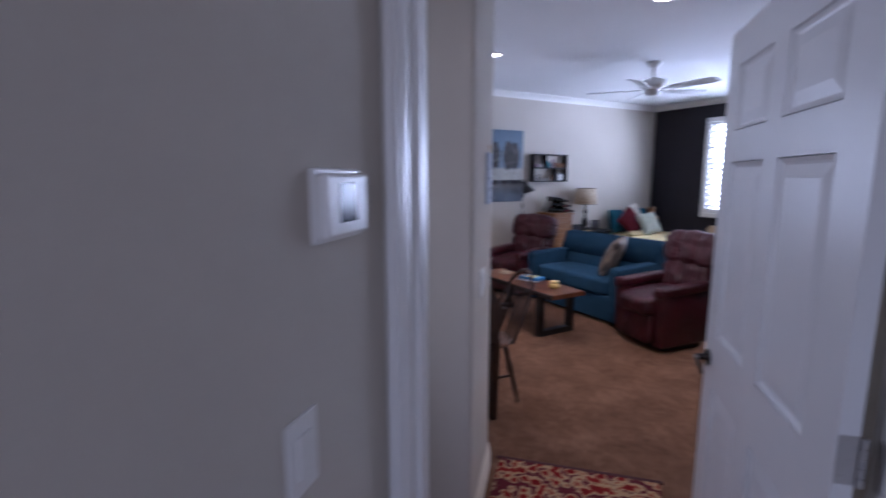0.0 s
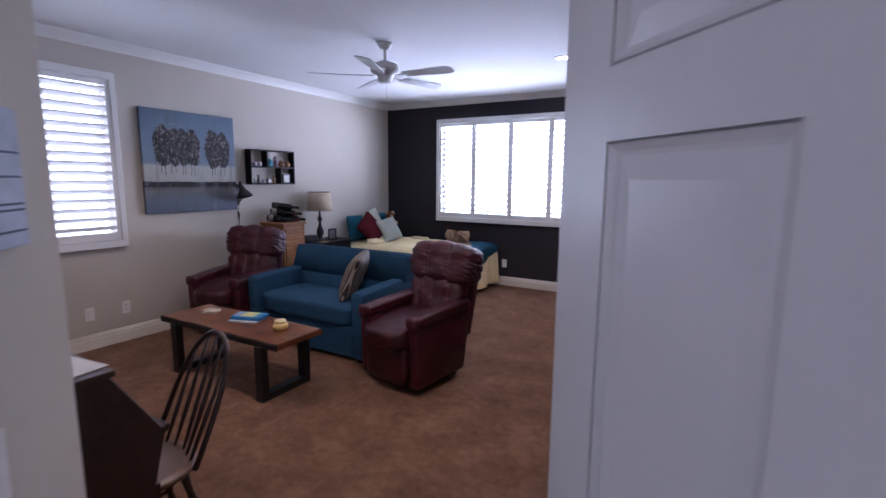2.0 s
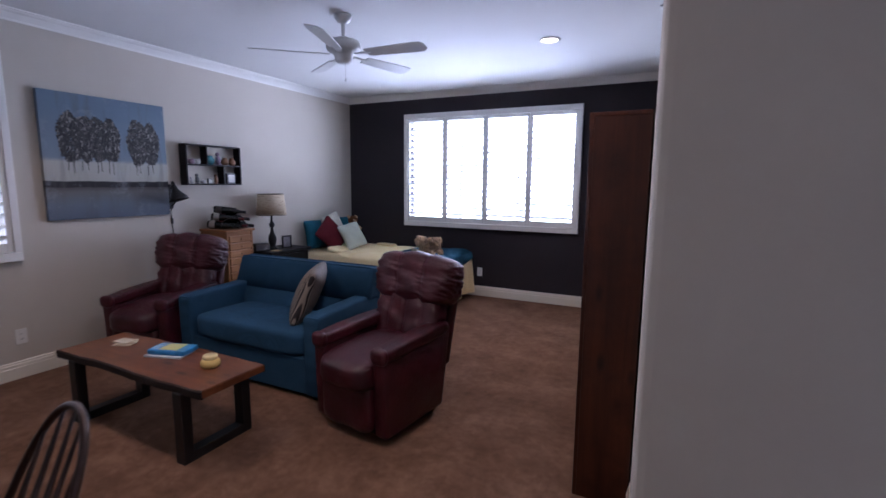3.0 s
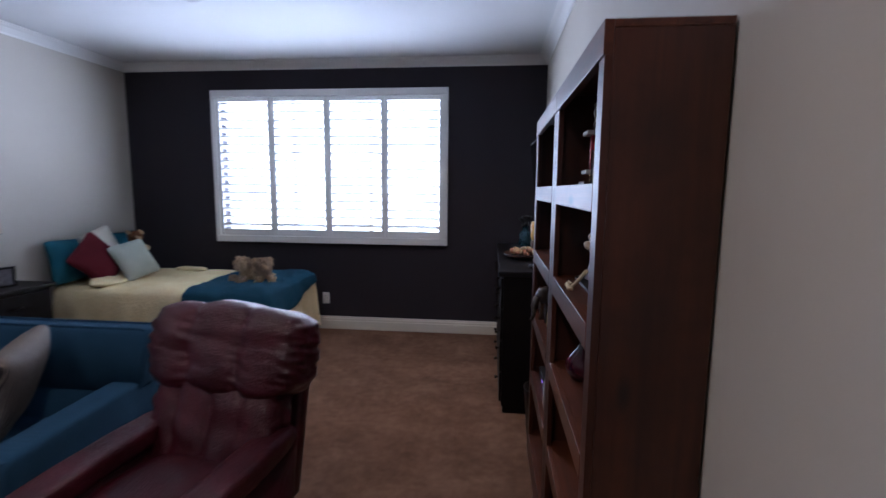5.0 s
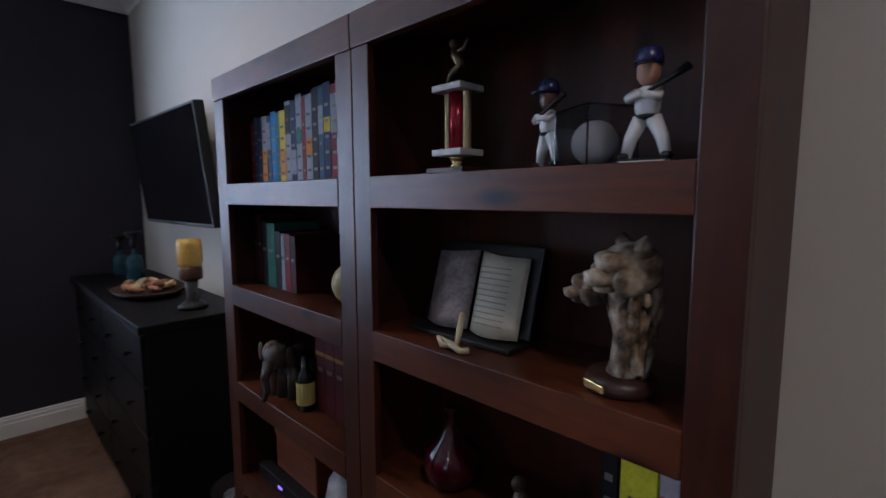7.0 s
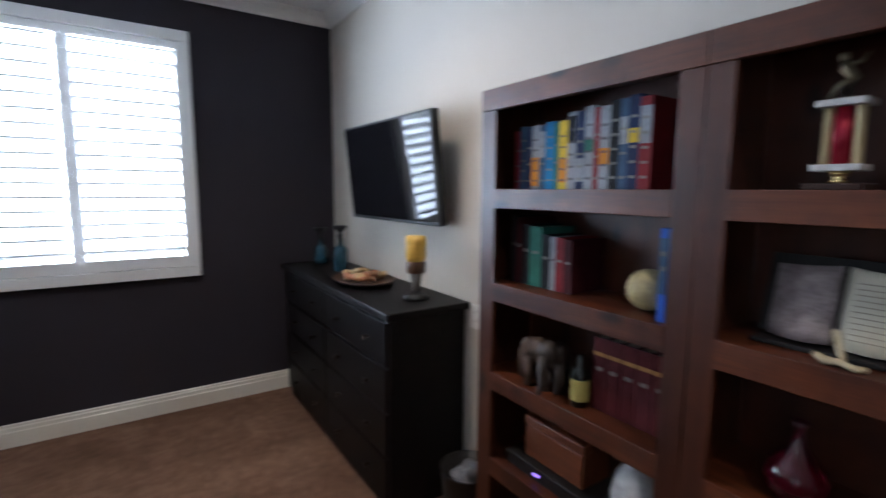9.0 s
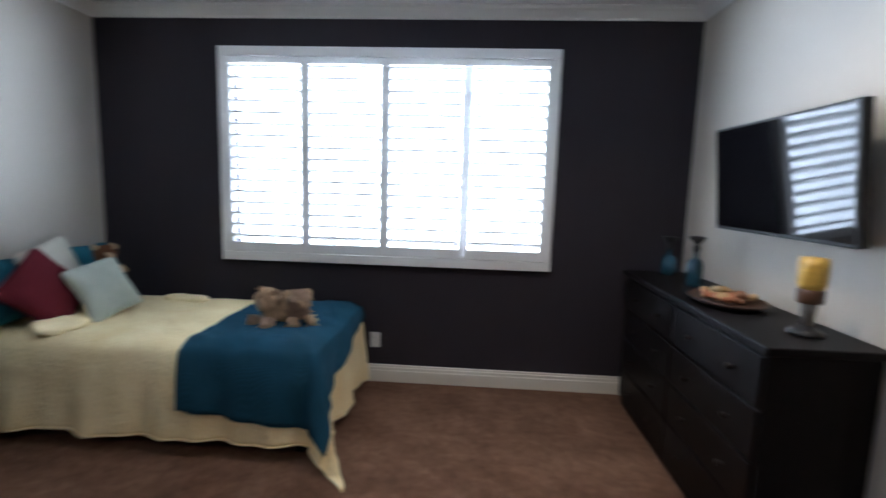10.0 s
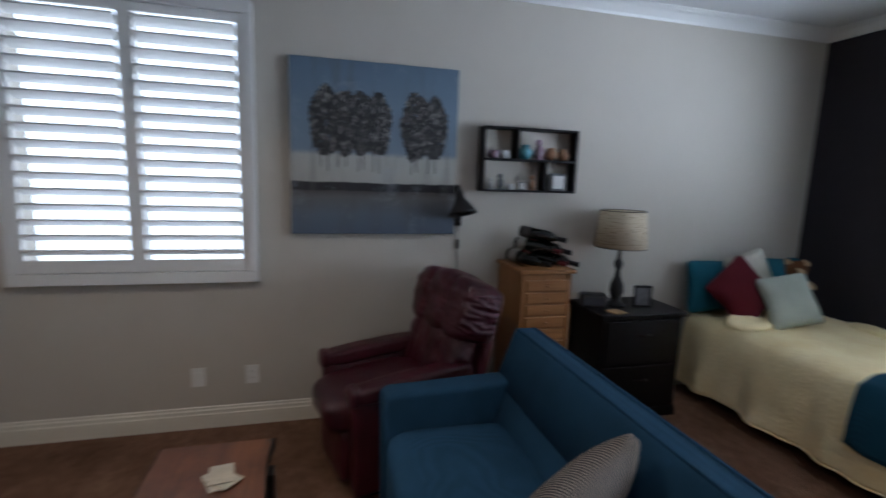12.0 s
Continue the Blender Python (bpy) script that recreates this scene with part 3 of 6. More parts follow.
def rug_material():
    g = Graph("red_floral_rug_pile", 0.95, 0, 0.1)
    v = g.t.nodes.new("ShaderNodeTexVoronoi")
    v.inputs["Scale"].default_value = 17
    g.link(g.co, v.inputs["Vector"])
    n = g.noise(22, 3)
    c = g.ramp(g.mix(v.outputs["Distance"], n, 0.55), ((0.30, (0.17, 0.012, 0.014)), (0.45, (0.24, 0.02, 0.02)), (0.48, (0.42, 0.26, 0.14)), (0.53, (0.46, 0.33, 0.20)), (0.57, (0.12, 0.02, 0.03))))
    g.colour(c)
    g.bump(g.noise(300, 2), 0.7, 0.005)
    return g.mat


rug = thing("entry_rug", DIAG @ pose(0.90, 1.87, 0), "red and cream floral entry rug on the carpet", "rug")
part("rug_field", box(-0.41, 0.41, -0.61, 0.61, 0.001, 0.011, 0.004), rug_material(), rug)
BIND = plain("rug_binding", (0.07, 0.02, 0.025), 0.9)
for y0, y1 in ((0.61, 0.635), (-0.635, -0.61)):
    part("binding", box(-0.43, 0.43, y0, y1, 0.001, 0.010, 0.003), BIND, rug, "dark red bound end")

# ---- seating ----


def recliner(m, label):
    t = thing("recliner", m, label, "recliner", "recliners beside the sofa")
    body = slab_x([(-0.24, 0.05), (0.26, 0.05), (0.36, 0.42), (-0.24, 0.40)], -0.21, 0.21, 0.02)
    part("body", body, LEATHER, t, "", True)
    part("plinth", box(-0.25, 0.25, -0.20, 0.24, 0.0, 0.06, 0.01), BLACK, t, "black recessed swivel base")
    for s in (-1, 1):
        side = slab_x([(-0.285, 0.045), (0.27, 0.06), (0.36, 0.60), (0.20, 0.575), (-0.10, 0.55), (-0.30, 0.56)], s * 0.205, s * 0.305, 0.025)
        arm = part("arm", side, LEATHER, t, "", True)
        pad = cushion((0.130, 0.66, 0.085), pose(s * 0.255, 0.02, 0.568, 4, 0, 0), 4.2, 10, 0.012, 7)
        part("arm_pad", pad, LEATHER, arm, "", True)
        part("arm_scroll", cushion((0.118, 0.06, 0.10), pose(s * 0.255, -0.285, 0.548), 3.0, 8, 0.004, 9), LEATHER, arm, "", True)
    part("seat_cushion", cushion((0.44, 0.62, 0.20), pose(0, -0.085, 0.425, 5, 0, 0), 4.0, 14, 0.012, 6), LEATHER, t, "", True)
    part("footrest", cushion((0.42, 0.09, 0.32), pose(0, -0.285, 0.215), 5.0, 8, 0.012, 6), LEATHER, t, "", True)

    def puffed(seams, deep):
        """Vertical channels with gathers running out from the seams and the side edges."""
        def fn(p):
            c = abs(math.cos(p[0] * seams * math.pi / 2 + (math.pi / 2 if seams % 2 == 0 else 0)))
            k = (1 - deep) + deep * (1 - (1 - c) ** 3)
            side = abs(p[0]) ** 6
            wr = noise.noise(Vector((p[0] * 3.0, 2.0 * p[1], p[2] * 8.0 + p[0] * 2.0)))
            gather = 0.12 * wr * ((1 - c) ** 1.2 * 0.7 + side)
            sag = 1 + 0.06 * noise.noise(Vector((p[0] * 2.2, p[1], p[2] * 2.8)))
            return (p[0] * (1 + 0.05 * wr * side), p[1] * (k + gather) * sag, p[2] * (0.955 + 0.045 * c))
        return fn

    part("backrest", cushion((0.54, 0.19, 0.44), pose(0, 0.285, 0.575, -17, 0, 0), 4.5, 30, 0.010, 9, puffed(4, 0.22)), LEATHER, t, "channel-tufted leather back", True)
    part("headrest", cushion((0.665, 0.27, 0.345), pose(0, 0.388, 0.865, -16, 0, 0), 4.2, 44, 0.014, 8, puffed(3, 0.15)), LEATHER, t, "puffed pillow-top leather headrest", True)
    part("back_shell", slab_x([(0.33, 0.30), (0.40, 0.30), (0.55, 0.94), (0.49, 0.96)], -0.27, 0.27, 0.02), LEATHER, t, "", True)
    return t


first = recliner(pose(-2.235, 4.585, 0, 0, 0, -9.7), "burgundy leather recliner with puffed headrest beside the sofa's arm")
second = copy_thing(first, pose(-4.50, 4.62, 0, 0, 0, 14))
tagged(second, "burgundy leather recliner angled against the grey wall")

sofa = thing("sofa", pose(-3.425, 4.91, 0), "teal-blue upholstered small sofa with square arms", "sofa")
part("base", box(-0.72, 0.72, -0.37, 0.36, 0.03, 0.30, 0.015), BLUECLOTH, sofa)
for s in (-1, 1):
    arm = slab_x([(-0.385, 0.03), (0.34, 0.03), (0.38, 0.60), (0.30, 0.64), (-0.36, 0.615), (-0.39, 0.59)], s * 0.585, s * 0.725, 0.022)
    part("arm", arm, BLUECLOTH, sofa, "", True)
part("seat_cushion", cushion((1.165, 0.60, 0.19), pose(0, -0.10, 0.385), 7, 12, 0.006, 5), BLUECLOTH, sofa, "", True)
back = slab_x([(0.085, 0.30), (0.36, 0.06), (0.36, 0.64), (0.195, 0.64)], -0.584, 0.584)
part("backrest", back, BLUECLOTH, sofa, "", True)
TOP = [(0.178, 0.598), (0.372, 0.600), (0.386, 0.70), (0.384, 0.815), (0.374, 0.842), (0.356, 0.850), (0.286, 0.852), (0.270, 0.844), (0.258, 0.824)]
top_roll = slab_x(TOP, -0.735, 0.735)
bmesh.ops.bevel(top_roll, geom=[e for e in top_roll.edges if abs(e.verts[0].co.x - e.verts[1].co.x) < 1e-4], offset=0.030, segments=6, affect="EDGES", profile=0.5)
part("top_cushion", top_roll, BLUECLOTH, sofa, "rounded upper back overhanging the arms", True)
part("back_panel", box(-0.72, 0.72, 0.325, 0.382, 0.05, 0.62, 0.012), BLUECLOTH, sofa)
for py, pz in ((0.276, 0.851), (0.362, 0.852)):
    part("piping", tube([(-0.712, py, pz - 0.006), (-0.68, py, pz), (0.68, py, pz), (0.712, py, pz - 0.006)], 0.0065), BLUECLOTH, sofa)
for sx in (-0.66, 0.66):
    for sy in (-0.32, 0.30):
        part("foot", box(sx - 0.03, sx + 0.03, sy - 0.03, sy + 0.03, 0.0, 0.035, 0.003), ESPRESSO, sofa)


def striped():
    g = Graph("striped_pillow_cloth", 0.7, 0, 0.3)
    w = g.t.nodes.new("ShaderNodeTexWave")
    w.bands_direction = "X"
    w.inputs["Scale"].default_value, w.inputs["Distortion"].default_value, w.inputs["Detail"].default_value = 27, 0.5, 1
    g.link(g.co, w.inputs["Vector"])
    g.colour(g.ramp(w.outputs["Fac"], ((0.45, (0.028, 0.024, 0.026)), (0.62, (0.11, 0.09, 0.075)), (0.80, (0.30, 0.25, 0.205)))))
    g.bump(g.noise(300, 2), 0.4)
    return g.mat


def pillow(name, m, size, mat, label):
    t = thing(name, m, label, "pillow", "cushions")
    part("filling", cushion(size, None, 8, 14, 0.012, 5, pillow_shape), mat, t, "", True)
    return t


pillow("throw_pillow", pose(-3.08, 4.865, 0.680, 66, 3, -60), (0.48, 0.46, 0.17), striped(), "brown and grey striped throw pillow leaning on the sofa")

# ---- coffee table ----
ct = thing("coffee_table", pose(-3.39, 3.855, 0), "live-edge wood slab coffee table on black steel legs", "coffee table")


def live_edge(x, side):
    return side * (0.208 + 0.005 * math.sin(x * 7 + side) + 0.012 * noise.noise(Vector((x * 5, side * 3.0, 0.4))))


n = 40
edge = [(-0.675 + 1.35 * i / n) for i in range(n + 1)]
outline = [(x, live_edge(x, -1)) for x in edge] + [(x, live_edge(x, 1)) for x in reversed(edge)]
tb = prism(outline, 0.405, 0.45)
bmesh.ops.bevel(tb, geom=[e for e in tb.edges if abs(e.verts[0].co.z - e.verts[1].co.z) < 1e-4], offset=0.005, segments=2, affect="EDGES")
part("tabletop", tb, SLAB, ct)
BARK = plain("dark_bark", (0.02, 0.012, 0.009), 0.8, var=0.3, bump=0.8, dist=0.004)
for side in (-1, 1):
    lip = bmesh.new()
    rows_ = []
    for a in edge:
        pa = live_edge(a, side)
        rows_.append([lip.verts.new(c) for c in ((a, pa - side * 0.004, 0.402), (a, pa + side * 0.004, 0.402), (a, pa + side * 0.007, 0.443), (a, pa - side * 0.002, 0.4505))])
    for p, q in zip(rows_, rows_[1:]):
        for i in range(4):
            lip.faces.new((p[i], p[(i + 1) % 4], q[(i + 1) % 4], q[i]))
    part("bark_edge", lip, BARK, ct, "dark bark edge")
for sx in (-0.51, 0.49):
    lg = box(sx - 0.035, sx + 0.035, -0.225, -0.165, 0.0, 0.405, 0.003)
    box(sx - 0.035, sx + 0.035, 0.165, 0.225, 0.0, 0.405, 0.003, bm=lg)
    box(sx - 0.035, sx + 0.035, -0.165, 0.165, 0.0, 0.055, 0.003, bm=lg)
    box(sx - 0.035, sx + 0.035, -0.165, 0.165, 0.370, 0.403, 0.003, bm=lg)
    part("leg_frame", lg, BLACK, ct, "black steel loop leg")
jar = thing("glass_jar", pose(-2.97, 3.90, 0.45), "small lidded jar of yellow wax on the coffee table", "jar")
WAX = plain("yellow_wax", (0.68, 0.50, 0.17), 0.35, var=0.06, bump=0.05)
part("jar_body", lathe([(0.0, 0), (0.044, 0), (0.054, 0.010), (0.056, 0.026), (0.050, 0.042), (0.040, 0.048), (0, 0.048)], 24), WAX, jar, "", True)
part("lid", lathe([(0.0, 0.048), (0.040, 0.048), (0.042, 0.052), (0.042, 0.066), (0.038, 0.070), (0, 0.070)], 24), plain("jar_lid", (0.72, 0.60, 0.30), 0.3, bump=0), jar, "pale yellow lid", True)
mag = thing("magazine", pose(-3.36, 3.92, 0.45, 0, 0, 18), "blue and yellow packaged booklets on the coffee table", "magazine")
part("lower_booklet", box(-0.13, 0.12, -0.075, 0.065, 0.0, 0.012, 0.002), plain("booklet_white", (0.5, 0.56, 0.62), 0.4, bump=0), mag)
up = part("upper_booklet", box(-0.12, 0.13, -0.055, 0.085, 0.012, 0.042, 0.006), plain("booklet_blue", (0.03, 0.22, 0.50), 0.3, var=0.3, scale=25, bump=0), mag, "blue glossy pack")
part("cover_block", box(-0.05, 0.07, -0.04, 0.07, 0.042, 0.0435), plain("booklet_yellow", (0.62, 0.58, 0.22), 0.4, bump=0), up, "yellow printed block")
for k in range(4):
    part("printed_line", box(-0.11, -0.062, -0.03 + k * 0.026, -0.020 + k * 0.026, 0.0421, 0.0432), plain("print_pale", (0.45, 0.62, 0.75), 0.4, bump=0), up)
nap = thing("paper_pile", pose(-3.80, 3.90, 0.45, 0, 0, 25) @ Matrix.Scale(0.8, 4), "small pile of cream folded papers on the coffee table", "paper")
for k, (dx, dy, a) in enumerate(((0, 0, 0), (0.02, 0.01, 24), (-0.012, 0.014, -17))):
    part("sheet", box(-0.075 + dx, 0.07 + dx, -0.055 + dy, 0.05 + dy, 0.001 + 0.009 * k, 0.008 + 0.009 * k, 0.002), plain("cream_paper", (0.52, 0.47, 0.37), 0.7, var=0.15, scale=20), nap).rotation_euler.z = radians(a)

# ---- the bed ----
BX0, BX1, BY0, BY1, BZ = -4.97, -3.03, 6.95, 7.96, 0.62
bed = thing("bed", pose(0, 0, 0), "single bed with dark frame under a cream bedspread", "bed")
part("bed_frame", box(BX0, BX1 - 0.02, BY0 + 0.03, BY1 - 0.03, 0.12, 0.30, 0.008), ESPRESSO, bed)
for lx in (BX0 + 0.06, BX1 - 0.10):
    for ly in (BY0 + 0.09, BY1 - 0.09):
        part("leg", box(lx - 0.03, lx + 0.03, ly - 0.03, ly + 0.03, 0, 0.12, 0.003), ESPRESSO, bed)
part("mattress", box(BX0, BX1 - 0.012, BY0 + 0.012, BY1 - 0.012, 0.30, BZ - 0.045, 0.06, 4), IVORY, bed, "", True)


def drape(x0, x1, foot, south, lift, seed, skew=0.0, crease=0.004, grow=0.0):
    """Cloth over the bed from x0 to x1, hanging over the foot and the open side."""
    def fn(s, t):
        lb = (BY1 - BY0) + south * (1 - grow + grow * s)
        la = (x1 - x0) + foot * (1 - skew + skew * min(1.0, 1.25 * t))
        a, b = s * la, t * lb
        edge = min(x1 - min(x0 + a, x1), max(BY1 - b, BY0) - BY0)
        x, y, z = x0 + a, BY1 - b, BZ + lift - 0.035 * max(0.0, 1 - edge / 0.10) ** 2
        da, db = max(0.0, a - (x1 - x0)), max(0.0, b - (BY1 - BY0))
        if da > 0 or db > 0:
            d = (da ** 2.6 + db ** 2.6) ** (1 / 2.6) if da > 0 and db > 0 else da + db
            out = 0.035 * (1 - math.exp(-d * 14)) + lift + 0.05 * d
            wave = math.sin((x0 + a) * 13 + seed) * 0.5 + math.sin((x0 + a) * 29 + seed * 2) * 0.25 if db > da else math.sin(b * 14 + seed) * 0.6 + math.sin(b * 31) * 0.25
            out += wave * 0.045 * min(1, d * 2.2)
            if da > 0 and db > 0:
                w = da / (da + db)
                out += 0.32 * min(1, d * 1.5) * min(w, 1 - w) * 2
                x, y = x1 + out * w, BY0 - out * (1 - w)
            elif da > 0:
                x = x1 + out
            else:
                y = BY0 - out
            z = BZ + lift - 0.035 - d * 0.965 + 0.012 * math.exp(-d * 20)
            low = 0.012 + lift
            if z < low:
                e = low - z
                if da > 0:
                    x += e * 0.5
                y -= e * 1.0
                z = low + 0.004 * math.sin(a * 40)
        z += 0.014 * noise.noise(Vector((x * 4, y * 4, seed))) + crease * noise.noise(Vector((x * 13 + y * 5, y * 9, seed + 4)))
        return (x, y, z)

    return sheet_mesh(80, 60, fn, 0.006), fn


def bedding(name, made, mat, label, category, hem, r):
    """A draped cloth with a rolled hem along its hanging edges."""
    mesh, fn = made
    t = thing(name, pose(0, 0, 0), label, category)
    part("cloth", mesh, mat, t, "", True)
    part(hem, tube([fn(k / 80, 1.0) for k in range(81)], r, 6), mat, t, "", True)
    part(hem, tube([fn(1.0, k / 60) for k in range(60)], r, 6), mat, t, "", True)
    return t


bedding("bedspread", drape(BX0, BX1, 0.52, 0.50, 0.0, 0.3), CREAM, "cream quilted bedspread draped over the bed nearly to the floor", "bedspread", "hem", 0.006)
bedding("throw_blanket", drape(-3.76, BX1, 0.30, 0.43, 0.016, 0.3, 0.8, 0.010, 0.22), TEAL, "teal woven throw blanket across the foot of the bed", "blanket", "hem", 0.007)
pillow("bed_pillow", pose(-4.93, 7.12, 0.83, 0, 80, 4), (0.40, 0.52, 0.15), TEALPILLOW, "teal bed pillow propped upright against the wall")
pillow("bed_pillow", pose(-4.94, 7.68, 0.84, 0, 82, -3), (0.40, 0.50, 0.14), TEALPILLOW, "teal bed pillow half hidden behind others")
pillow("bed_pillow", pose(-4.84, 7.36, 0.885, 0, 72, 4) @ pose(0, 0, 0, 0, 0, 12), (0.44, 0.42, 0.14), IVORY, "ivory square pillow leaning at the bed's head")
pillow("bed_pillow", pose(-4.74, 7.18, 0.82, 0, 66, -6) @ pose(0, 0, 0, 0, 0, 38), (0.43, 0.43, 0.14), REDCLOTH, "dark red square pillow stood on its corner")
pillow("bed_pillow", pose(-4.56, 7.40, 0.80, 0, 62, -14) @ pose(0, 0, 0, 0, 0, 10), (0.38, 0.38, 0.13), SAGE, "pale sage pillow leaning in front of the rest")
roll = part("folded_quilt", cushion((0.24, 0.46, 0.07), pose(-4.62, 7.17, 0.640, 0, 8, 16), 3, 16, 0.03, 9), CREAM, None, "", True)
tagged(roll, "cream folded quilt edge under the pillows", "bedding")
roll = part("folded_quilt", cushion((0.36, 0.13, 0.05), pose(-4.32, 7.88, 0.632, 0, 0, -8), 3, 14, 0.02, 9), CREAM, None, "", True)
tagged(roll, "cream folded quilt edge by the dark wall", "bedding")


def plush(m, furs, label, size=1.0, lying=False):
    t = thing("stuffed_animal", m, label, "stuffed animal")
    a, b = furs

    def blob(name, c, r, f, parent=t, k=2.3, tufts=0):
        bm = cushion([2 * q * size for q in r], pose(*[q * size for q in c]), k, 12, 0.016 * size, 34 / size)
        for _ in range(tufts):
            d = Vector((random.gauss(0, 1), random.gauss(0, 1), random.gauss(0, 1))).normalized()
            p = Vector([(c[q] + d[q] * r[q] * 0.92) * size for q in range(3)])
            e = p + (d + Vector((random.uniform(-0.7, 0.7), random.uniform(-0.7, 0.7), -0.5))) * 0.017 * size
            tube([p, p.lerp(e, 0.5) + d * 0.003, e], [0.007 * size, 0.005 * size, 0.001], 5, bm=bm)
        return part(name, bm, f, parent, "", True)

    random.seed(31)
    if lying:
        blob("body", (0, 0.035, 0.060), (0.082, 0.092, 0.062), a, t, 2.3, 110)
        h = blob("head", (0, -0.055, 0.135), (0.060, 0.056, 0.054), a, t, 2.3, 80)
        for s in (-1, 1):
            blob("ear", (s * 0.058, -0.040, 0.155), (0.018, 0.020, 0.034), b, h, 2.3, 14)
            blob("paw", (s * 0.048, -0.105, 0.026), (0.027, 0.040, 0.025), b, t, 2.3, 14)
            blob("hind_paw", (s * 0.074, 0.065, 0.028), (0.028, 0.044, 0.028), b, t, 2.3, 14)
        blob("muzzle", (0, -0.105, 0.120), (0.028, 0.024, 0.022), b, h)
    else:
        blob("body", (0, 0, 0.075), (0.062, 0.055, 0.075), a)
        h = blob("head", (0, -0.012, 0.185), (0.055, 0.050, 0.050), a)
        for s in (-1, 1):
            blob("ear", (s * 0.048, 0, 0.228), (0.020, 0.010, 0.020), b, h)
            blob("arm", (s * 0.068, -0.03, 0.09), (0.022, 0.040, 0.024), b)
            blob("leg", (s * 0.045, -0.07, 0.025), (0.026, 0.050, 0.025), b)
        blob("muzzle", (0, -0.058, 0.175), (0.022, 0.018, 0.018), b, h)
    return t


plush(pose(-4.66, 7.56, 0.785, -8, 0, 60), (FURBROWN, FUR), "small brown teddy bear propped among the pillows", 1.15)
plush(pose(-3.42, 7.40, BZ + 0.014, 0, 0, -24), (FUR, FURGREY), "tan plush dog lying on the teal throw", 1.2, True)
plush(pose(-3.31, 7.43, BZ + 0.014, 0, 0, 40), (FURGREY, FUR), "grey-brown plush dog lying on the teal throw", 1.15, True)

# ---- cabinet, nightstand and what stands on them ----
cab = thing("drawer_cabinet", pose(-4.845, 5.60, 0), "narrow honey-oak cabinet with a stack of shallow drawers", "cabinet")
cb = box(-0.195, 0.178, -0.165, 0.165, 0.05, 1.005)
part("carcass", cb, OAK_V, cab)
part("cabinet_top", box(-0.20, 0.21, -0.185, 0.185, 1.005, 1.03, 0.006), OAK, cab)
part("plinth", box(-0.19, 0.185, -0.17, 0.17, 0, 0.05, 0.004), OAK, cab)
for s in (-1, 1):
    part("stile", box(0.178, 0.190, s * 0.165 - (0.024 if s > 0 else 0), s * 0.165 + (0.024 if s < 0 else 0), 0.05, 1.005, 0.002), OAK_V, cab)
for k in range(12):
    z = 0.965 - k * 0.077
    dr = part("drawer", box(0.178, 0.196, -0.136, 0.136, z - 0.068, z, 0.006), OAK, cab)
    part("knob", lathe([(0, 0), (0.004, 0), (0.004, 0.008), (0.008, 0.012), (0.007, 0.018), (0, 0.020)], 10, pose(0.196, 0, z - 0.034, 0, 90, 0)), OAK, dr, "", True)

BOTTLE = plain("dark_bottle_glass", (0.008, 0.010, 0.008), 0.12, bump=0)
WHITEPAPER = plain("white_paper", (0.66, 0.64, 0.60), 0.6, bump=0)


def bottle(m, label, mat, foil, paper):
    t = thing("wine_bottle", m, label, "bottle", "wine bottles in the rack")
    part("glass", lathe([(0, 0), (0.036, 0), (0.038, 0.004), (0.038, 0.19), (0.034, 0.215), (0.016, 0.245), (0.0145, 0.30), (0.016, 0.302), (0.016, 0.315), (0, 0.316)], 18), mat, t, "", True)
    part("label_band", lathe([(0.0384, 0.02), (0.0388, 0.021), (0.0388, 0.075), (0.0384, 0.076)], 18), paper, t, "paper label")
    part("foil", lathe([(0.0152, 0.262), (0.0158, 0.263), (0.0166, 0.30), (0.0172, 0.303), (0.0172, 0.316), (0, 0.318)], 14), foil, t, "foil capsule", True)
    return t


FOILRED = plain("red_foil", (0.12, 0.008, 0.012), 0.3, 0.4, bump=0)
FOILBLK = plain("black_foil", (0.010, 0.010, 0.011), 0.35, 0.3, bump=0)
rack = thing("wine_rack", pose(-4.85, 5.60, 1.03), "dark scrolled metal wine rack on the oak cabinet", "wine rack")
for s in (-1, 1):
    part("scroll_end", tube([(s * 0.10 + 0.02 * math.cos(a) * (1 - a / 14), 0.16 * math.cos(a * 0.5 + 0.4), 0.012 + 0.10 * abs(math.sin(a * 0.5 + 0.4))) for a in [i * 0.35 for i in range(18)]], 0.005), BRONZE, rack)
for y in (-0.12, 0.0, 0.12):
    part("bar", tube([(-0.11, y, 0.007), (0.11, y, 0.007)], 0.005), BRONZE, rack)
spots = ((-0.135, 0.050, FOILBLK, 34), (-0.04, 0.052, FOILRED, 40), (0.055, 0.050, FOILBLK, 36), (-0.085, 0.126, FOILRED, 42), (0.005, 0.126, FOILBLK, 33), (-0.05, 0.202, FOILBLK, 38))
LABELS = [plain("wine_label", c, 0.5, var=0.2, scale=30, bump=0) for c in ((0.28, 0.26, 0.23), (0.16, 0.012, 0.016), (0.05, 0.04, 0.035))]
for (y, z, foil, a), paper in zip(spots, LABELS * 2):
    bottle(pose(-4.965, 5.60 + y, 1.03 + z, 0, 96, a), "dark wine bottle lying in the metal rack", BOTTLE, foil, paper)

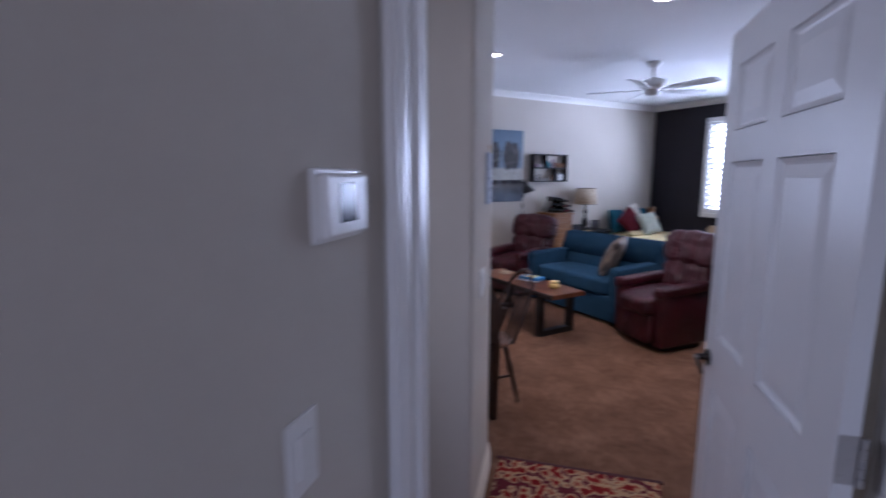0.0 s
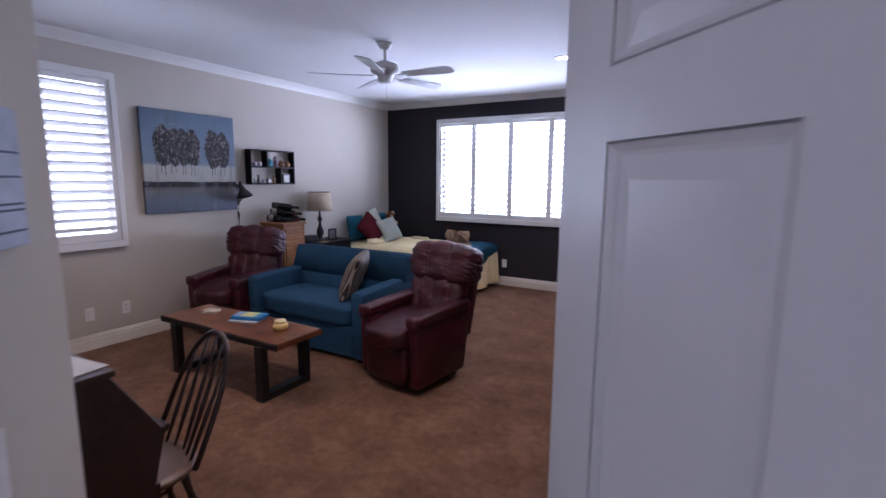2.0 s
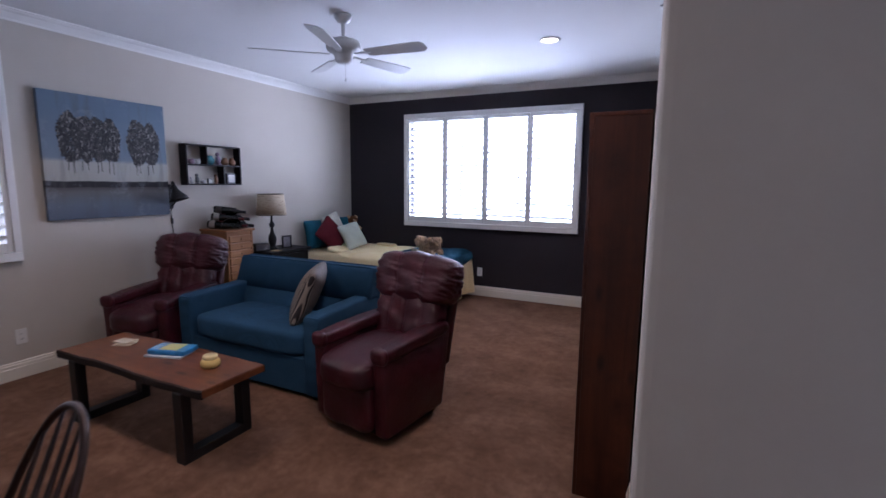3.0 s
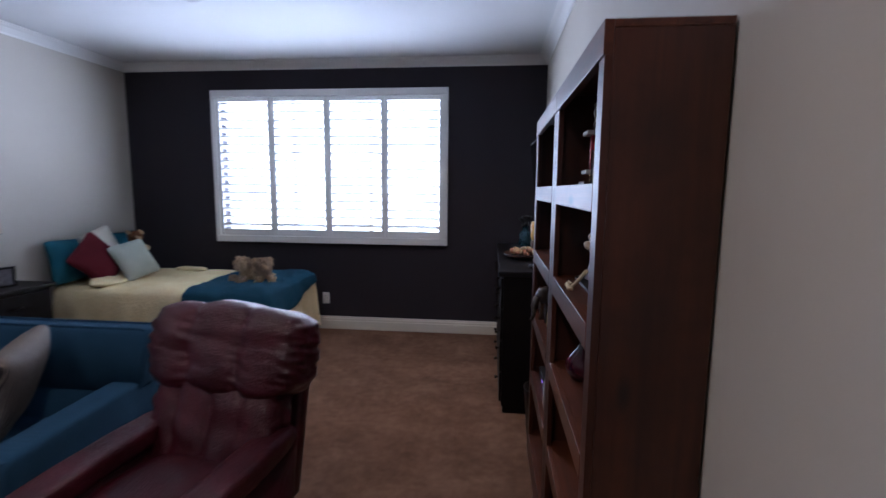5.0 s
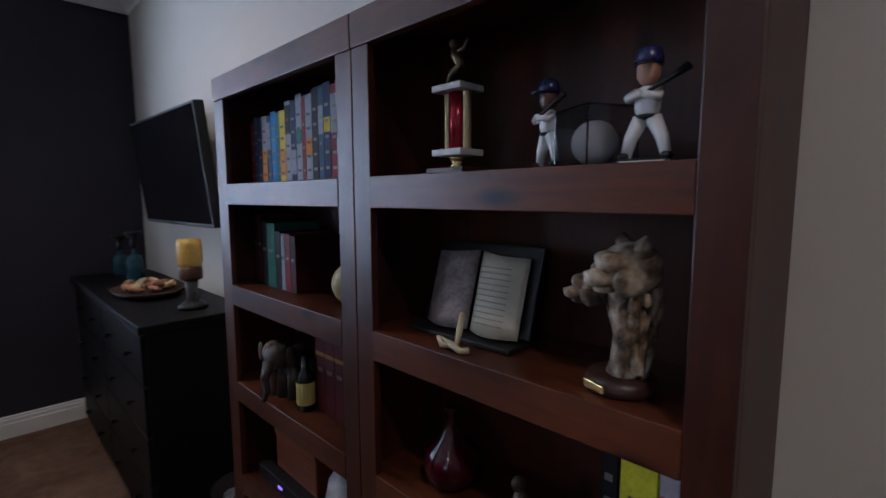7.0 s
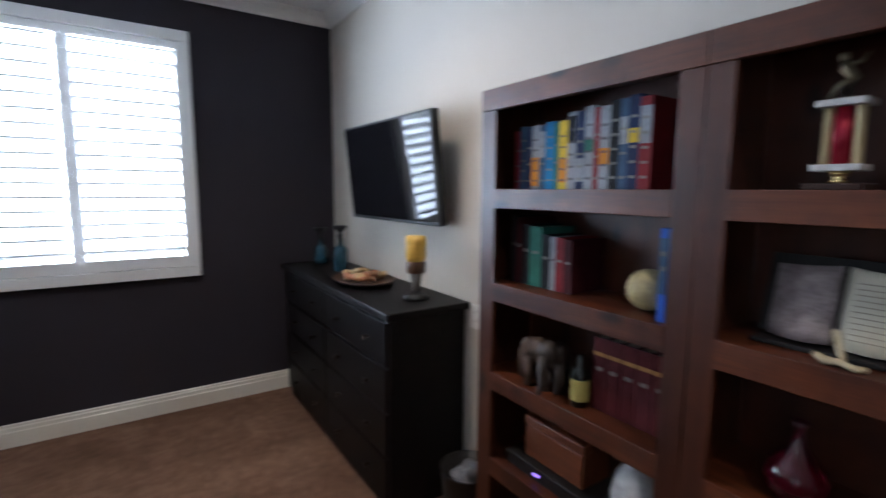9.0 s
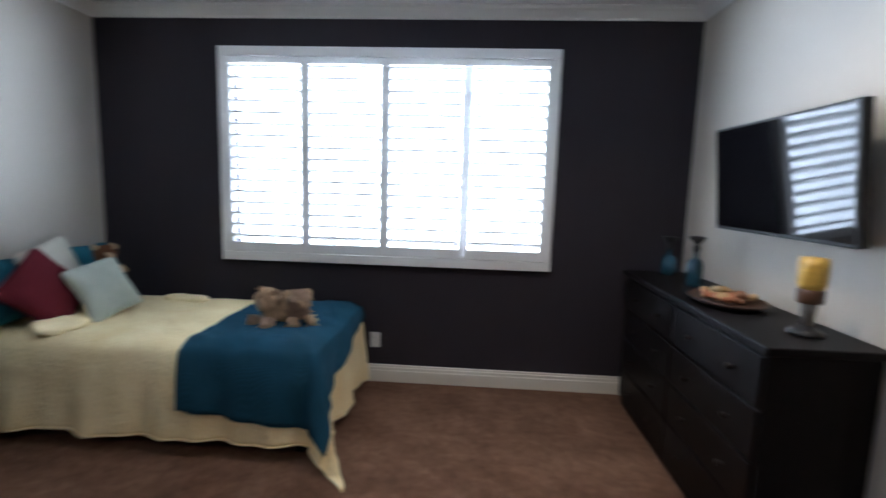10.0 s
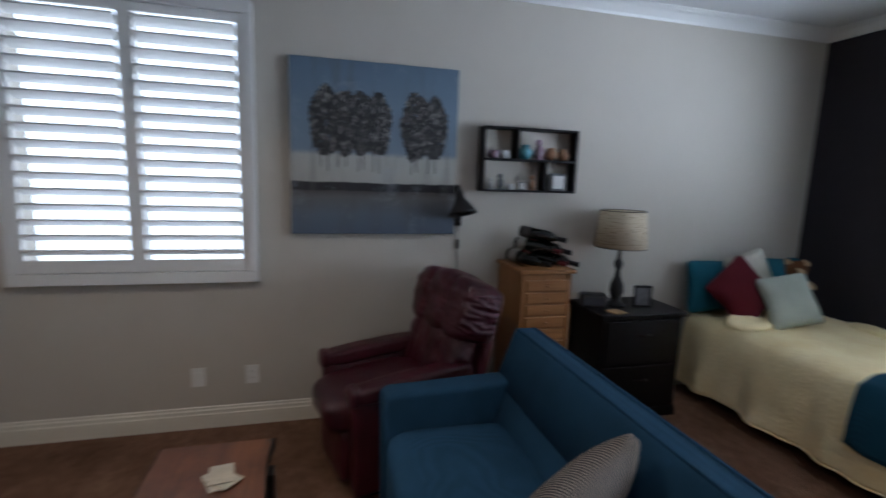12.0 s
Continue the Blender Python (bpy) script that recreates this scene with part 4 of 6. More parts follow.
ns = thing("nightstand", pose(-4.83, 6.30, 0), "dark espresso wood nightstand with two drawers", "nightstand")
part("carcass", box(-0.20, 0.19, -0.30, 0.30, 0.04, 0.705, 0.004), ESPRESSO, ns)
part("nightstand_top", box(-0.215, 0.225, -0.325, 0.325, 0.705, 0.735, 0.006), ESPRESSO, ns)
part("plinth", box(-0.20, 0.20, -0.31, 0.31, 0, 0.07, 0.005), ESPRESSO, ns)
for z0, z1 in ((0.09, 0.375), (0.395, 0.685)):
    d = part("drawer", box(0.19, 0.206, -0.275, 0.275, z0, z1, 0.004), ESPRESSO, ns)
    part("pull", tube([(0.206, -0.045, z1 - 0.09), (0.228, -0.04, z1 - 0.09), (0.228, 0.04, z1 - 0.09), (0.206, 0.045, z1 - 0.09)], 0.005), BRONZE, d, "dark metal pull", True)

SHADE = Graph("printed_linen_shade", 0.9, 0, 0.1)
SHADE.colour(SHADE.mix((0.60, 0.50, 0.36), (0.16, 0.09, 0.05), SHADE.ramp(SHADE.noise(55, 3, 0.5, (0.35, 0.35, 3.0)), ((0.56, (0, 0, 0)), (0.68, (0.8, 0.8, 0.8))))))
SHADE.bump(SHADE.noise(500, 2), 0.3)
lamp = thing("table_lamp", pose(-4.84, 6.22, 0.735), "black turned table lamp with a printed drum shade", "lamp")
part("lamp_base", lathe([(0, 0), (0.062, 0), (0.064, 0.012), (0.050, 0.022), (0.030, 0.035), (0.036, 0.06), (0.050, 0.10), (0.044, 0.15), (0.022, 0.20), (0.015, 0.25), (0.030, 0.275), (0.032, 0.30), (0.014, 0.325), (0.010, 0.40), (0, 0.40)], 20), BLACK, lamp, "", True)
sh = bmesh.new()
prof = [(0.172, 0.405), (0.148, 0.648), (0.145, 0.648), (0.169, 0.405)]
rings = [[sh.verts.new((r * math.cos(2 * math.pi * k / 36), r * math.sin(2 * math.pi * k / 36), z)) for k in range(36)] for r, z in prof]
for i in range(4):
    for k in range(36):
        sh.faces.new((rings[i][k], rings[i][(k + 1) % 36], rings[(i + 1) % 4][(k + 1) % 36], rings[(i + 1) % 4][k]))
shade_ob = part("lamp_shade", sh, SHADE.mat, lamp, "cream drum shade with brown script print", True)
for z, r in ((0.405, 0.171), (0.648, 0.147)):
    part("trim_ring", tube([(r * math.cos(2 * math.pi * k / 32), r * math.sin(2 * math.pi * k / 32), z) for k in range(32)], 0.003, 6, closed=True), BRONZE, shade_ob)
clk = thing("clock_radio", pose(-4.84, 6.05, 0.735, 0, 0, 70), "small black clock radio on the nightstand", "clock")
part("case", slab_x([(-0.05, 0.0), (0.06, 0.0), (0.06, 0.085), (-0.03, 0.085)], -0.085, 0.085, 0.006), BLACK, clk, "", True)
part("dial", slab_x([(-0.051, 0.018), (-0.049, 0.018), (-0.036, 0.065), (-0.038, 0.065)], -0.07, 0.07), plain("clock_glass", (0.03, 0.03, 0.04), 0.1, bump=0), clk)
fr = thing("photo_frame", pose(-4.78, 6.38, 0.735, 0, 0, 75), "small black standing frame on the nightstand", "picture frame")
ff = box(-0.06, 0.06, -0.02, 0.0, 0.0, 0.015, 0.002)
box(-0.06, 0.06, -0.02, 0.0, 0.135, 0.15, 0.002, bm=ff)
box(-0.06, -0.047, -0.02, 0.0, 0.015, 0.135, 0.002, bm=ff)
box(0.047, 0.06, -0.02, 0.0, 0.015, 0.135, 0.002, bm=ff)
part("frame", ff, BLACK, fr)
part("picture", box(-0.047, 0.047, -0.012, -0.008, 0.015, 0.135), plain("frame_picture", (0.18, 0.17, 0.18), 0.3, var=0.4, scale=30, bump=0), fr)
part("stand", box(-0.02, 0.02, 0.0, 0.05, 0.0, 0.008, 0.002), BLACK, fr)
co = thing("coaster", pose(-4.68, 6.12, 0.735, 0, 0, 12), "square tan coaster on the nightstand", "coaster")
part("cork", box(-0.05, 0.05, -0.05, 0.05, 0, 0.007, 0.003), plain("cork", (0.45, 0.31, 0.15), 0.8, var=0.2, grain=300), co)

# ---- on the grey wall ----


def canvas():
    g = Graph("painted_canvas", 0.75)
    sep = g.t.nodes.new("ShaderNodeSeparateXYZ")
    g.link(g.co, sep.inputs[0])
    wob = g.noise(9, 4)
    add = g.t.nodes.new("ShaderNodeMath")
    add.operation = "MULTIPLY_ADD"
    add.inputs[1].default_value = 0.022
    g.link(wob, add.inputs[0])
    g.link(sep.outputs[2], add.inputs[2])
    mr = g.t.nodes.new("ShaderNodeMapRange")
    mr.inputs[1].default_value, mr.inputs[2].default_value = -0.50, 0.522
    g.link(add.outputs[0], mr.inputs[0])
    c = g.ramp(mr.outputs[0], ((0.0, (0.095, 0.125, 0.170)), (0.12, (0.12, 0.145, 0.180)), (0.22, (0.135, 0.132, 0.128)), (0.255, (0.075, 0.066, 0.060)), (0.262, (0.018, 0.016, 0.018)), (0.305, (0.020, 0.018, 0.020)), (0.312, (0.40, 0.385, 0.34)), (0.46, (0.43, 0.42, 0.38)), (0.49, (0.185, 0.240, 0.300)), (0.75, (0.160, 0.220, 0.290)), (1.0, (0.115, 0.170, 0.235))))
    streak = g.noise(1.0, 4, 0.6, (14, 14, 2.2))
    c = g.mix(c, (0.10, 0.095, 0.085), g.ramp(streak, ((0.52, (0, 0, 0)), (0.75, (0.45, 0.45, 0.45)))))
    c = g.mix(c, (0.38, 0.42, 0.45), g.ramp(g.noise(7, 5, 0.7), ((0.55, (0, 0, 0)), (0.85, (0.5, 0.5, 0.5)))))
    g.colour(c)
    g.bump(g.noise(180, 3), 0.5, 0.002)
    return g.mat


pt = thing("canvas_painting", pose(XW, 4.598, 1.712, 0, 0, -90), "large blue-grey canvas painting of leafy trees in a row", "painting")
part("canvas", box(-0.503, 0.503, 0.002, 0.038, -0.51, 0.51, 0.003), canvas(), pt)
dab = Graph("impasto_grey_brown", 0.7)
dab.colour(dab.ramp(dab.island(), ((0.0, (0.014, 0.013, 0.015)), (0.55, (0.040, 0.038, 0.040)), (0.80, (0.085, 0.077, 0.070)), (1.0, (0.30, 0.285, 0.26)))))
random.seed(11)
crowns = ((-0.300, 0.155, 0.088, 0.185), (-0.195, 0.150, 0.078, 0.172), (-0.090, 0.150, 0.080, 0.165), (0.005, 0.150, 0.074, 0.165), (0.240, 0.150, 0.088, 0.185), (0.350, 0.145, 0.078, 0.172))
for cxx, czz, rx_, rz_ in crowns:
    bm = bmesh.new()
    for k in range(1100):
        a, r = random.uniform(0, 2 * math.pi), random.random() ** 0.5
        w = 1.06 + 0.05 * math.sin(a * 5 + cxx * 20)
        x, z = -(cxx + rx_ * r * w * math.cos(a)), czz + rz_ * r * w * math.sin(a)
        s, t_, ang = random.uniform(0.007, 0.020), random.uniform(0.003, 0.006), 1.57 + random.gauss(0, 0.45)
        y = 0.0385 + random.uniform(0, 0.0025)
        q = [(math.cos(ang) * p * s - math.sin(ang) * o * t_, math.sin(ang) * p * s + math.cos(ang) * o * t_) for p, o in ((-1, -1), (1, -1), (1, 1), (-1, 1))]
        bm.faces.new([bm.verts.new((x + i, y, z + j)) for i, j in q])
    tree = part("painted_crown", bm, dab.mat, pt)
    trunk = bmesh.new()
    for d in (-0.03, 0.015):
        x = -(cxx + d + random.uniform(-0.01, 0.01))
        z1_, z0_ = czz - rz_ * 0.8, -0.155 + random.uniform(0, 0.05)
        v = [(x - 0.003, z0_), (x + 0.003, z0_), (x + 0.004 + d * 0.3, z1_), (x - 0.002 + d * 0.3, z1_)]
        trunk.faces.new([trunk.verts.new((i, 0.0388, j)) for i, j in v])
    part("painted_trunk", trunk, plain("trunk_paint", (0.05, 0.048, 0.048), 0.7, bump=0), tree)

ws = thing("wall_shelf", pose(XW, 5.588, 1.69, 0, 0, -90), "black wooden box shelf hung on the wall", "shelf")
W2, H2, DP = 0.33, 0.205, 0.105
for nm, b in (("back_panel", None), ("side", (-W2, -W2 + 0.014, -H2, H2)), ("side", (W2 - 0.014, W2, -H2, H2)), ("shelf_top", (-W2 + 0.014, W2 - 0.014, H2 - 0.014, H2)), ("shelf_bottom", (-W2 + 0.014, W2 - 0.014, -H2, -H2 + 0.014)), ("shelf_board", (-W2 + 0.014, W2 - 0.014, -0.007, 0.007)), ("divider", (0.085, 0.099, 0.007, H2 - 0.014)), ("divider", (-0.115, -0.101, -H2 + 0.014, -0.007))):
    if b:
        part(nm, box(b[0], b[1], 0.002, DP, b[2], b[3], 0.0015, 1), ESPRESSO, ws)


def trinket(m, kind, mat, label, category, s=1.0):
    t = thing({"cup": "small_cup", "jug": "small_jug", "pot": "clay_pot", "figure": "figurine", "block": "trinket_box"}[kind], m, label, category)
    if kind == "cup":
        part("bowl", lathe([(0, 0), (0.017 * s, 0), (0.024 * s, 0.012 * s), (0.026 * s, 0.042 * s), (0.023 * s, 0.042 * s), (0.020 * s, 0.012 * s), (0, 0.008 * s)], 16), mat, t, "", True)
        part("handle", tube([(0.025 * s, 0, 0.034 * s), (0.037 * s, 0, 0.03 * s), (0.037 * s, 0, 0.016 * s), (0.024 * s, 0, 0.012 * s)], 0.003 * s, 6), mat, t, "", True)
    elif kind in ("jug", "pot"):
        part("body", lathe([(0, 0), (0.018 * s, 0), (0.031 * s, 0.020 * s), (0.030 * s, 0.038 * s), (0.017 * s, 0.052 * s), (0.020 * s, 0.062 * s), (0.016 * s, 0.062 * s), (0.013 * s, 0.05 * s), (0, 0.03 * s)], 18), mat, t, "", True)
    elif kind == "figure":
        part("base", lathe([(0, 0), (0.02 * s, 0), (0.02 * s, 0.006 * s), (0, 0.006 * s)], 14), mat, t)
        part("body", cushion((0.032 * s, 0.03 * s, 0.055 * s), pose(0, 0, 0.033 * s), 2.3, 6, 0.004, 40), mat, t, "", True)
        part("top", cushion((0.026 * s, 0.026 * s, 0.026 * s), pose(0.004 * s, 0, 0.070 * s), 2.2, 6, 0.003, 40), mat, t, "", True)
    else:
        part("body", box(-0.028 * s, 0.028 * s, -0.012 * s, 0.012 * s, 0, 0.06 * s, 0.003), mat, t)
        part("front", box(-0.021 * s, 0.021 * s, 0.012 * s, 0.0135 * s, 0.008 * s, 0.052 * s, 0.0005, 1), WHITEPAPER, t)
    return t


CLAY = plain("clay_glaze", (0.27, 0.135, 0.065), 0.5)
PORC = plain("porcelain", (0.56, 0.55, 0.54), 0.2, bump=0)
CYAN = plain("cyan_glaze", (0.08, 0.24, 0.29), 0.2, bump=0)
PINK = plain("pink_glaze", (0.30, 0.20, 0.26), 0.3, bump=0)
DIM = plain("grey_trinket", (0.13, 0.13, 0.13), 0.4, var=0.3)
sx0 = XW + 0.06
for y, up_, kind, mat, lab, s in ((5.345, 1, "cup", PINK, "pink patterned little cup on the box shelf", 1.2), (5.415, 1, "cup", PORC, "white porcelain little cup on the box shelf", 1.2), (5.56, 1, "jug", CYAN, "cyan glazed little jug on the box shelf", 1.5), (5.66, 1, "figure", PINK, "pink and white figurine on the box shelf", 1.6), (5.745, 1, "pot", CLAY, "brown clay pot on the box shelf", 1.3), (5.835, 1, "pot", CLAY, "round clay pot on the box shelf", 1.25), (5.335, 0, "figure", PORC, "pale little figurine on the lower box shelf", 0.9), (5.40, 0, "figure", DIM, "dark little figurine on the lower box shelf", 1.25), (5.47, 0, "cup", PORC, "white dish on the lower box shelf", 0.9), (5.545, 0, "block", DIM, "small grey box on the lower box shelf", 0.9), (5.625, 0, "figure", CLAY, "orange clay figurine on the lower box shelf", 1.2), (5.80, 0, "block", DIM, "small grey picture block on the lower box shelf", 1.9)):
    trinket(pose(sx0, y, 1.69 + (0.007 if up_ else -H2 + 0.014), 0, 0, -90), kind, mat, lab, "ornament", s)

wl = thing("wall_lamp", pose(XW, 5.135, 1.362, 0, 0, -90), "black swing-arm reading lamp on the wall with hanging cord", "lamp")
part("bracket", box(-0.022, 0.022, 0.0, 0.018, -0.11, 0.13, 0.006), BLACK, wl)
part("arm", tube([(0, 0.018, 0.09), (0.005, 0.06, 0.12), (0.010, 0.11, 0.115), (0.014, 0.14, 0.085)], 0.008), BLACK, wl, "", True)
part("lower_arm", tube([(0, 0.018, -0.08), (0.004, 0.07, -0.055), (0.010, 0.12, 0.0), (0.014, 0.14, 0.06)], 0.007), BLACK, wl, "", True)
hd = part("lamp_head", lathe([(0.012, 0.125), (0.024, 0.120), (0.030, 0.085), (0.052, 0.050), (0.084, 0.0), (0.090, -0.018), (0.085, -0.018), (0.046, 0.045), (0.022, 0.085), (0.008, 0.11)], 24, pose(0.018, 0.155, -0.005, 16, 8, 0)), BLACK, wl, "black metal bell shade", True)
part("socket_cap", lathe([(0, 0.175), (0.010, 0.172), (0.017, 0.155), (0.017, 0.122), (0, 0.12)], 14, pose(0.018, 0.155, -0.005, 16, 8, 0)), BLACK, hd, "", True)
part("cord", tube([(0.0, 0.012, -0.08), (0.004, 0.010, -0.2), (-0.002, 0.010, -0.34), (0.0, 0.010, -0.62)], 0.003), BLACK, wl)
part("inline_switch", box(-0.009, 0.009, 0.002, 0.018, -0.26, -0.20, 0.004), BLACK, wl)

# ---- ceiling ----
fan = thing("ceiling_fan", pose(-2.90, 5.12, CEIL), "white five-blade ceiling fan with a pull chain", "ceiling fan")
FANW = plain("fan_white", (0.62, 0.62, 0.61), 0.4, var=0.03, bump=0.03)
part("canopy", lathe([(0, 0), (0.068, 0), (0.066, -0.018), (0.045, -0.050), (0.020, -0.062), (0, -0.062)], 24), FANW, fan, "", True)
part("downrod", tube([(0, 0, -0.055), (0, 0, -0.17)], 0.014, 12), FANW, fan)
part("motor_housing", lathe([(0, -0.155), (0.040, -0.157), (0.060, -0.172), (0.115, -0.185), (0.128, -0.205), (0.128, -0.240), (0.115, -0.262), (0.080, -0.275), (0.066, -0.300), (0.062, -0.330), (0.045, -0.345), (0, -0.348)], 28), FANW, fan, "", True)
for k in range(5):
    a = 3.5 + 72 * k
    br = part("blade_arm", box(0.10, 0.24, -0.018, 0.018, -0.288, -0.281, 0.002), FANW, fan)
    br.rotation_euler.z = radians(a)
    outline = [(0.20, -0.050), (0.60, -0.068), (0.655, -0.060), (0.675, -0.030), (0.675, 0.030), (0.655, 0.060), (0.60, 0.068), (0.20, 0.050)]
    bl = part("blade", prism(outline, -0.003, 0.004), FANW, fan)
    bl.matrix_basis = pose(0, 0, -0.284, 0, 0, a) @ pose(0, 0, 0, -12, 0, 0)
part("pull_chain", tube([(0.03, -0.02, -0.345), (0.03, -0.02, -0.46)], 0.0022, 6), CHROME, fan)
part("chain_bob", lathe([(0, -0.485), (0.006, -0.48), (0.005, -0.465), (0, -0.46)], 10, pose(0.03, -0.02, 0)), FANW, fan, "", True)

em = Graph("lit_lamp_glass", 0.5)
em.b.inputs["Emission Color"].default_value = (1.0, 0.90, 0.78, 1)
em.b.inputs["Emission Strength"].default_value = 6.0
for sx, sy in SPOTS:
    dl = thing("recessed_downlight", pose(sx, sy, CEIL), "lit recessed downlight with a white trim ring", "ceiling light", "ceiling downlights")
    part("trim_ring", lathe([(0.066, 0.0), (0.092, 0.0), (0.090, -0.006), (0.074, -0.010), (0.066, -0.006)], 28), TRIM, dl, "", True)
    part("diffuser", lathe([(0, -0.003), (0.067, -0.003), (0.067, -0.006), (0, -0.006)], 28), em.mat, dl, "glowing lamp lens")

# ---- dresser and television ----
dr = thing("dresser", pose(-0.895, 7.105, 0), "black wooden dresser with rows of drawers", "dresser")
part("carcass", box(-0.20, 0.205, -0.795, 0.795, 0.05, 0.935, 0.004), ESPRESSO, dr)
part("dresser_top", box(-0.232, 0.21, -0.83, 0.83, 0.935, 0.970, 0.006), ESPRESSO, dr)
part("plinth", box(-0.19, 0.20, -0.79, 0.79, 0, 0.05, 0.004), ESPRESSO, dr)
for col in range(2):
    for row in range(4):
        y0 = -0.78 + col * 0.785
        z0 = 0.075 + row * 0.213
        d = part("drawer", box(-0.216, -0.20, y0, y0 + 0.775, z0, z0 + 0.203, 0.004), ESPRESSO, dr)
        for ky in (0.18, 0.555):
            part("knob", lathe([(0, 0), (0.006, 0), (0.006, 0.012), (0.014, 0.018), (0.013, 0.026), (0, 0.029)], 12, pose(-0.216, y0 + ky, z0 + 0.10, 0, -90, 0)), BRONZE, d, "dark metal knob", True)

tv = thing("television", pose(-0.80, 6.86, 1.325, 0, 0, 1.1), "flat black wall television tilted downwards", "television")
scr = Graph("dark_screen", 0.06)
scr.colour((0.004, 0.004, 0.005))
tilt = pose(0, 0, 0, 0, -6, 0)
body = part("body", box(-0.006, 0.040, -0.488, 0.488, 0, 0.545, 0.006), BLACK, tv)
body.matrix_basis = tilt
part("screen", box(-0.0085, -0.0055, -0.476, 0.476, 0.018, 0.533, 0.0008, 1), scr.mat, body)
part("rear_housing", box(0.04, 0.062, -0.36, 0.36, 0.03, 0.38, 0.008), BLACK, body)
part("maker_mark", box(-0.0092, -0.0062, -0.03, 0.03, 0.004, 0.012), CHROME, body, "small bright maker's mark")
part("wall_mount", box(0.02, 0.115, -0.16, 0.16, 0.15, 0.38, 0.004), BLACK, tv, "black steel wall bracket")

DZ = 0.970
for y, x, h, lab in ((7.80, -0.88, 0.17, "blue glass bottle with a dark stopper on the dresser"), (7.42, -0.88, 0.21, "tall teal glass bottle on the dresser")):
    b = thing("glass_bottle", pose(x, y, DZ), lab, "bottle")
    tg = Graph("teal_glass", 0.08)
    tg.colour((0.03, 0.11, 0.16))
    tg.b.inputs["Transmission Weight"].default_value = 0.5
    part("glass", lathe([(0, 0), (0.040, 0), (0.044, 0.006), (0.044, h * 0.62), (0.036, h * 0.72), (0.014, h * 0.80), (0.013, h)], 20), tg.mat, b, "", True)
    part("stopper", lathe([(0, h), (0.018, h), (0.020, h + 0.02), (0.012, h + 0.04), (0.045, h + 0.075), (0.045, h + 0.085), (0, h + 0.09)], 16), BLACK, b, "dark stopper", True)
tr = thing("decor_tray", pose(-0.925, 6.96, DZ), "dark oval tray heaped with dried pods and shells", "tray")
part("dish", lathe([(0, 0.002), (0.11, 0.002), (0.15, 0.018), (0.165, 0.032), (0.160, 0.034), (0.145, 0.022), (0, 0.012)], 28, None, None, 1.35), plain("dark_wicker", (0.05, 0.025, 0.012), 0.6, var=0.4), tr, "", True)
random.seed(5)
PODS = [plain("dried_pod", c, 0.6, var=0.25, scale=30) for c in ((0.50, 0.33, 0.15), (0.42, 0.16, 0.07), (0.60, 0.48, 0.28), (0.25, 0.11, 0.05))]
for k in range(26):
    a, r = random.uniform(0, 6.28), 0.105 * math.sqrt(random.random())
    part("dried_pod", cushion((random.uniform(0.03, 0.065), random.uniform(0.03, 0.05), random.uniform(0.025, 0.04)), pose(r * math.cos(a), 1.3 * r * math.sin(a), 0.032 + random.uniform(0, 0.028), random.uniform(-30, 30), random.uniform(-30, 30), random.uniform(0, 180)), 2.3, 4, 0.006, 50), PODS[k % 4], tr, "", True)
ln = thing("candle_lamp", pose(-0.870, 6.47, DZ) @ Matrix.Diagonal((1, 1, 1.18, 1)), "amber candle lamp on a dark turned stand", "candle holder")
part("stand", lathe([(0, 0), (0.060, 0), (0.062, 0.012), (0.040, 0.022), (0.022, 0.035), (0, 0.035)], 20), BLACK, ln, "", True)
part("stem", lathe([(0.022, 0.035), (0.024, 0.07), (0.030, 0.11), (0, 0.11)], 16), plain("smoked_glass", (0.16, 0.14, 0.12), 0.12, bump=0), ln, "smoky glass stem", True)
part("dark_band", lathe([(0, 0.11), (0.044, 0.11), (0.047, 0.118), (0.047, 0.150), (0.044, 0.158), (0, 0.158)], 20), plain("bronze_band", (0.10, 0.045, 0.02), 0.35, bump=0.05), ln, "", True)
part("amber_glass", lathe([(0, 0.158), (0.043, 0.158), (0.050, 0.175), (0.052, 0.24), (0.046, 0.262), (0, 0.264)], 20), plain("amber_wax", (0.66, 0.40, 0.07), 0.3, var=0.2, scale=20, bump=0.1), ln, "amber yellow glass", True)
# bin shape with a grey lump stands in for a dark shiny device
device = thing("dark_device", pose(-0.84, 6.06, 0), "small dark device between dresser and bookcase, shaped as a bin", "bin")
part("shell", lathe([(0, 0.004), (0.10, 0.0), (0.125, 0.29), (0.130, 0.30), (0.122, 0.30), (0.097, 0.012), (0, 0.012)], 24), BLACK, device, "", True)
part("crumpled_lump", cushion((0.14, 0.13, 0.10), pose(0, 0, 0.25), 2.4, 8, 0.03, 24), plain("grey_lump", (0.12, 0.12, 0.13), 0.5), device, "crumpled grey lump")

# ---- bookcases ----
BF, BB = -0.951, -0.694
RAILS = (1.842, 1.502, 1.172, 0.841, 0.510, 0.14)


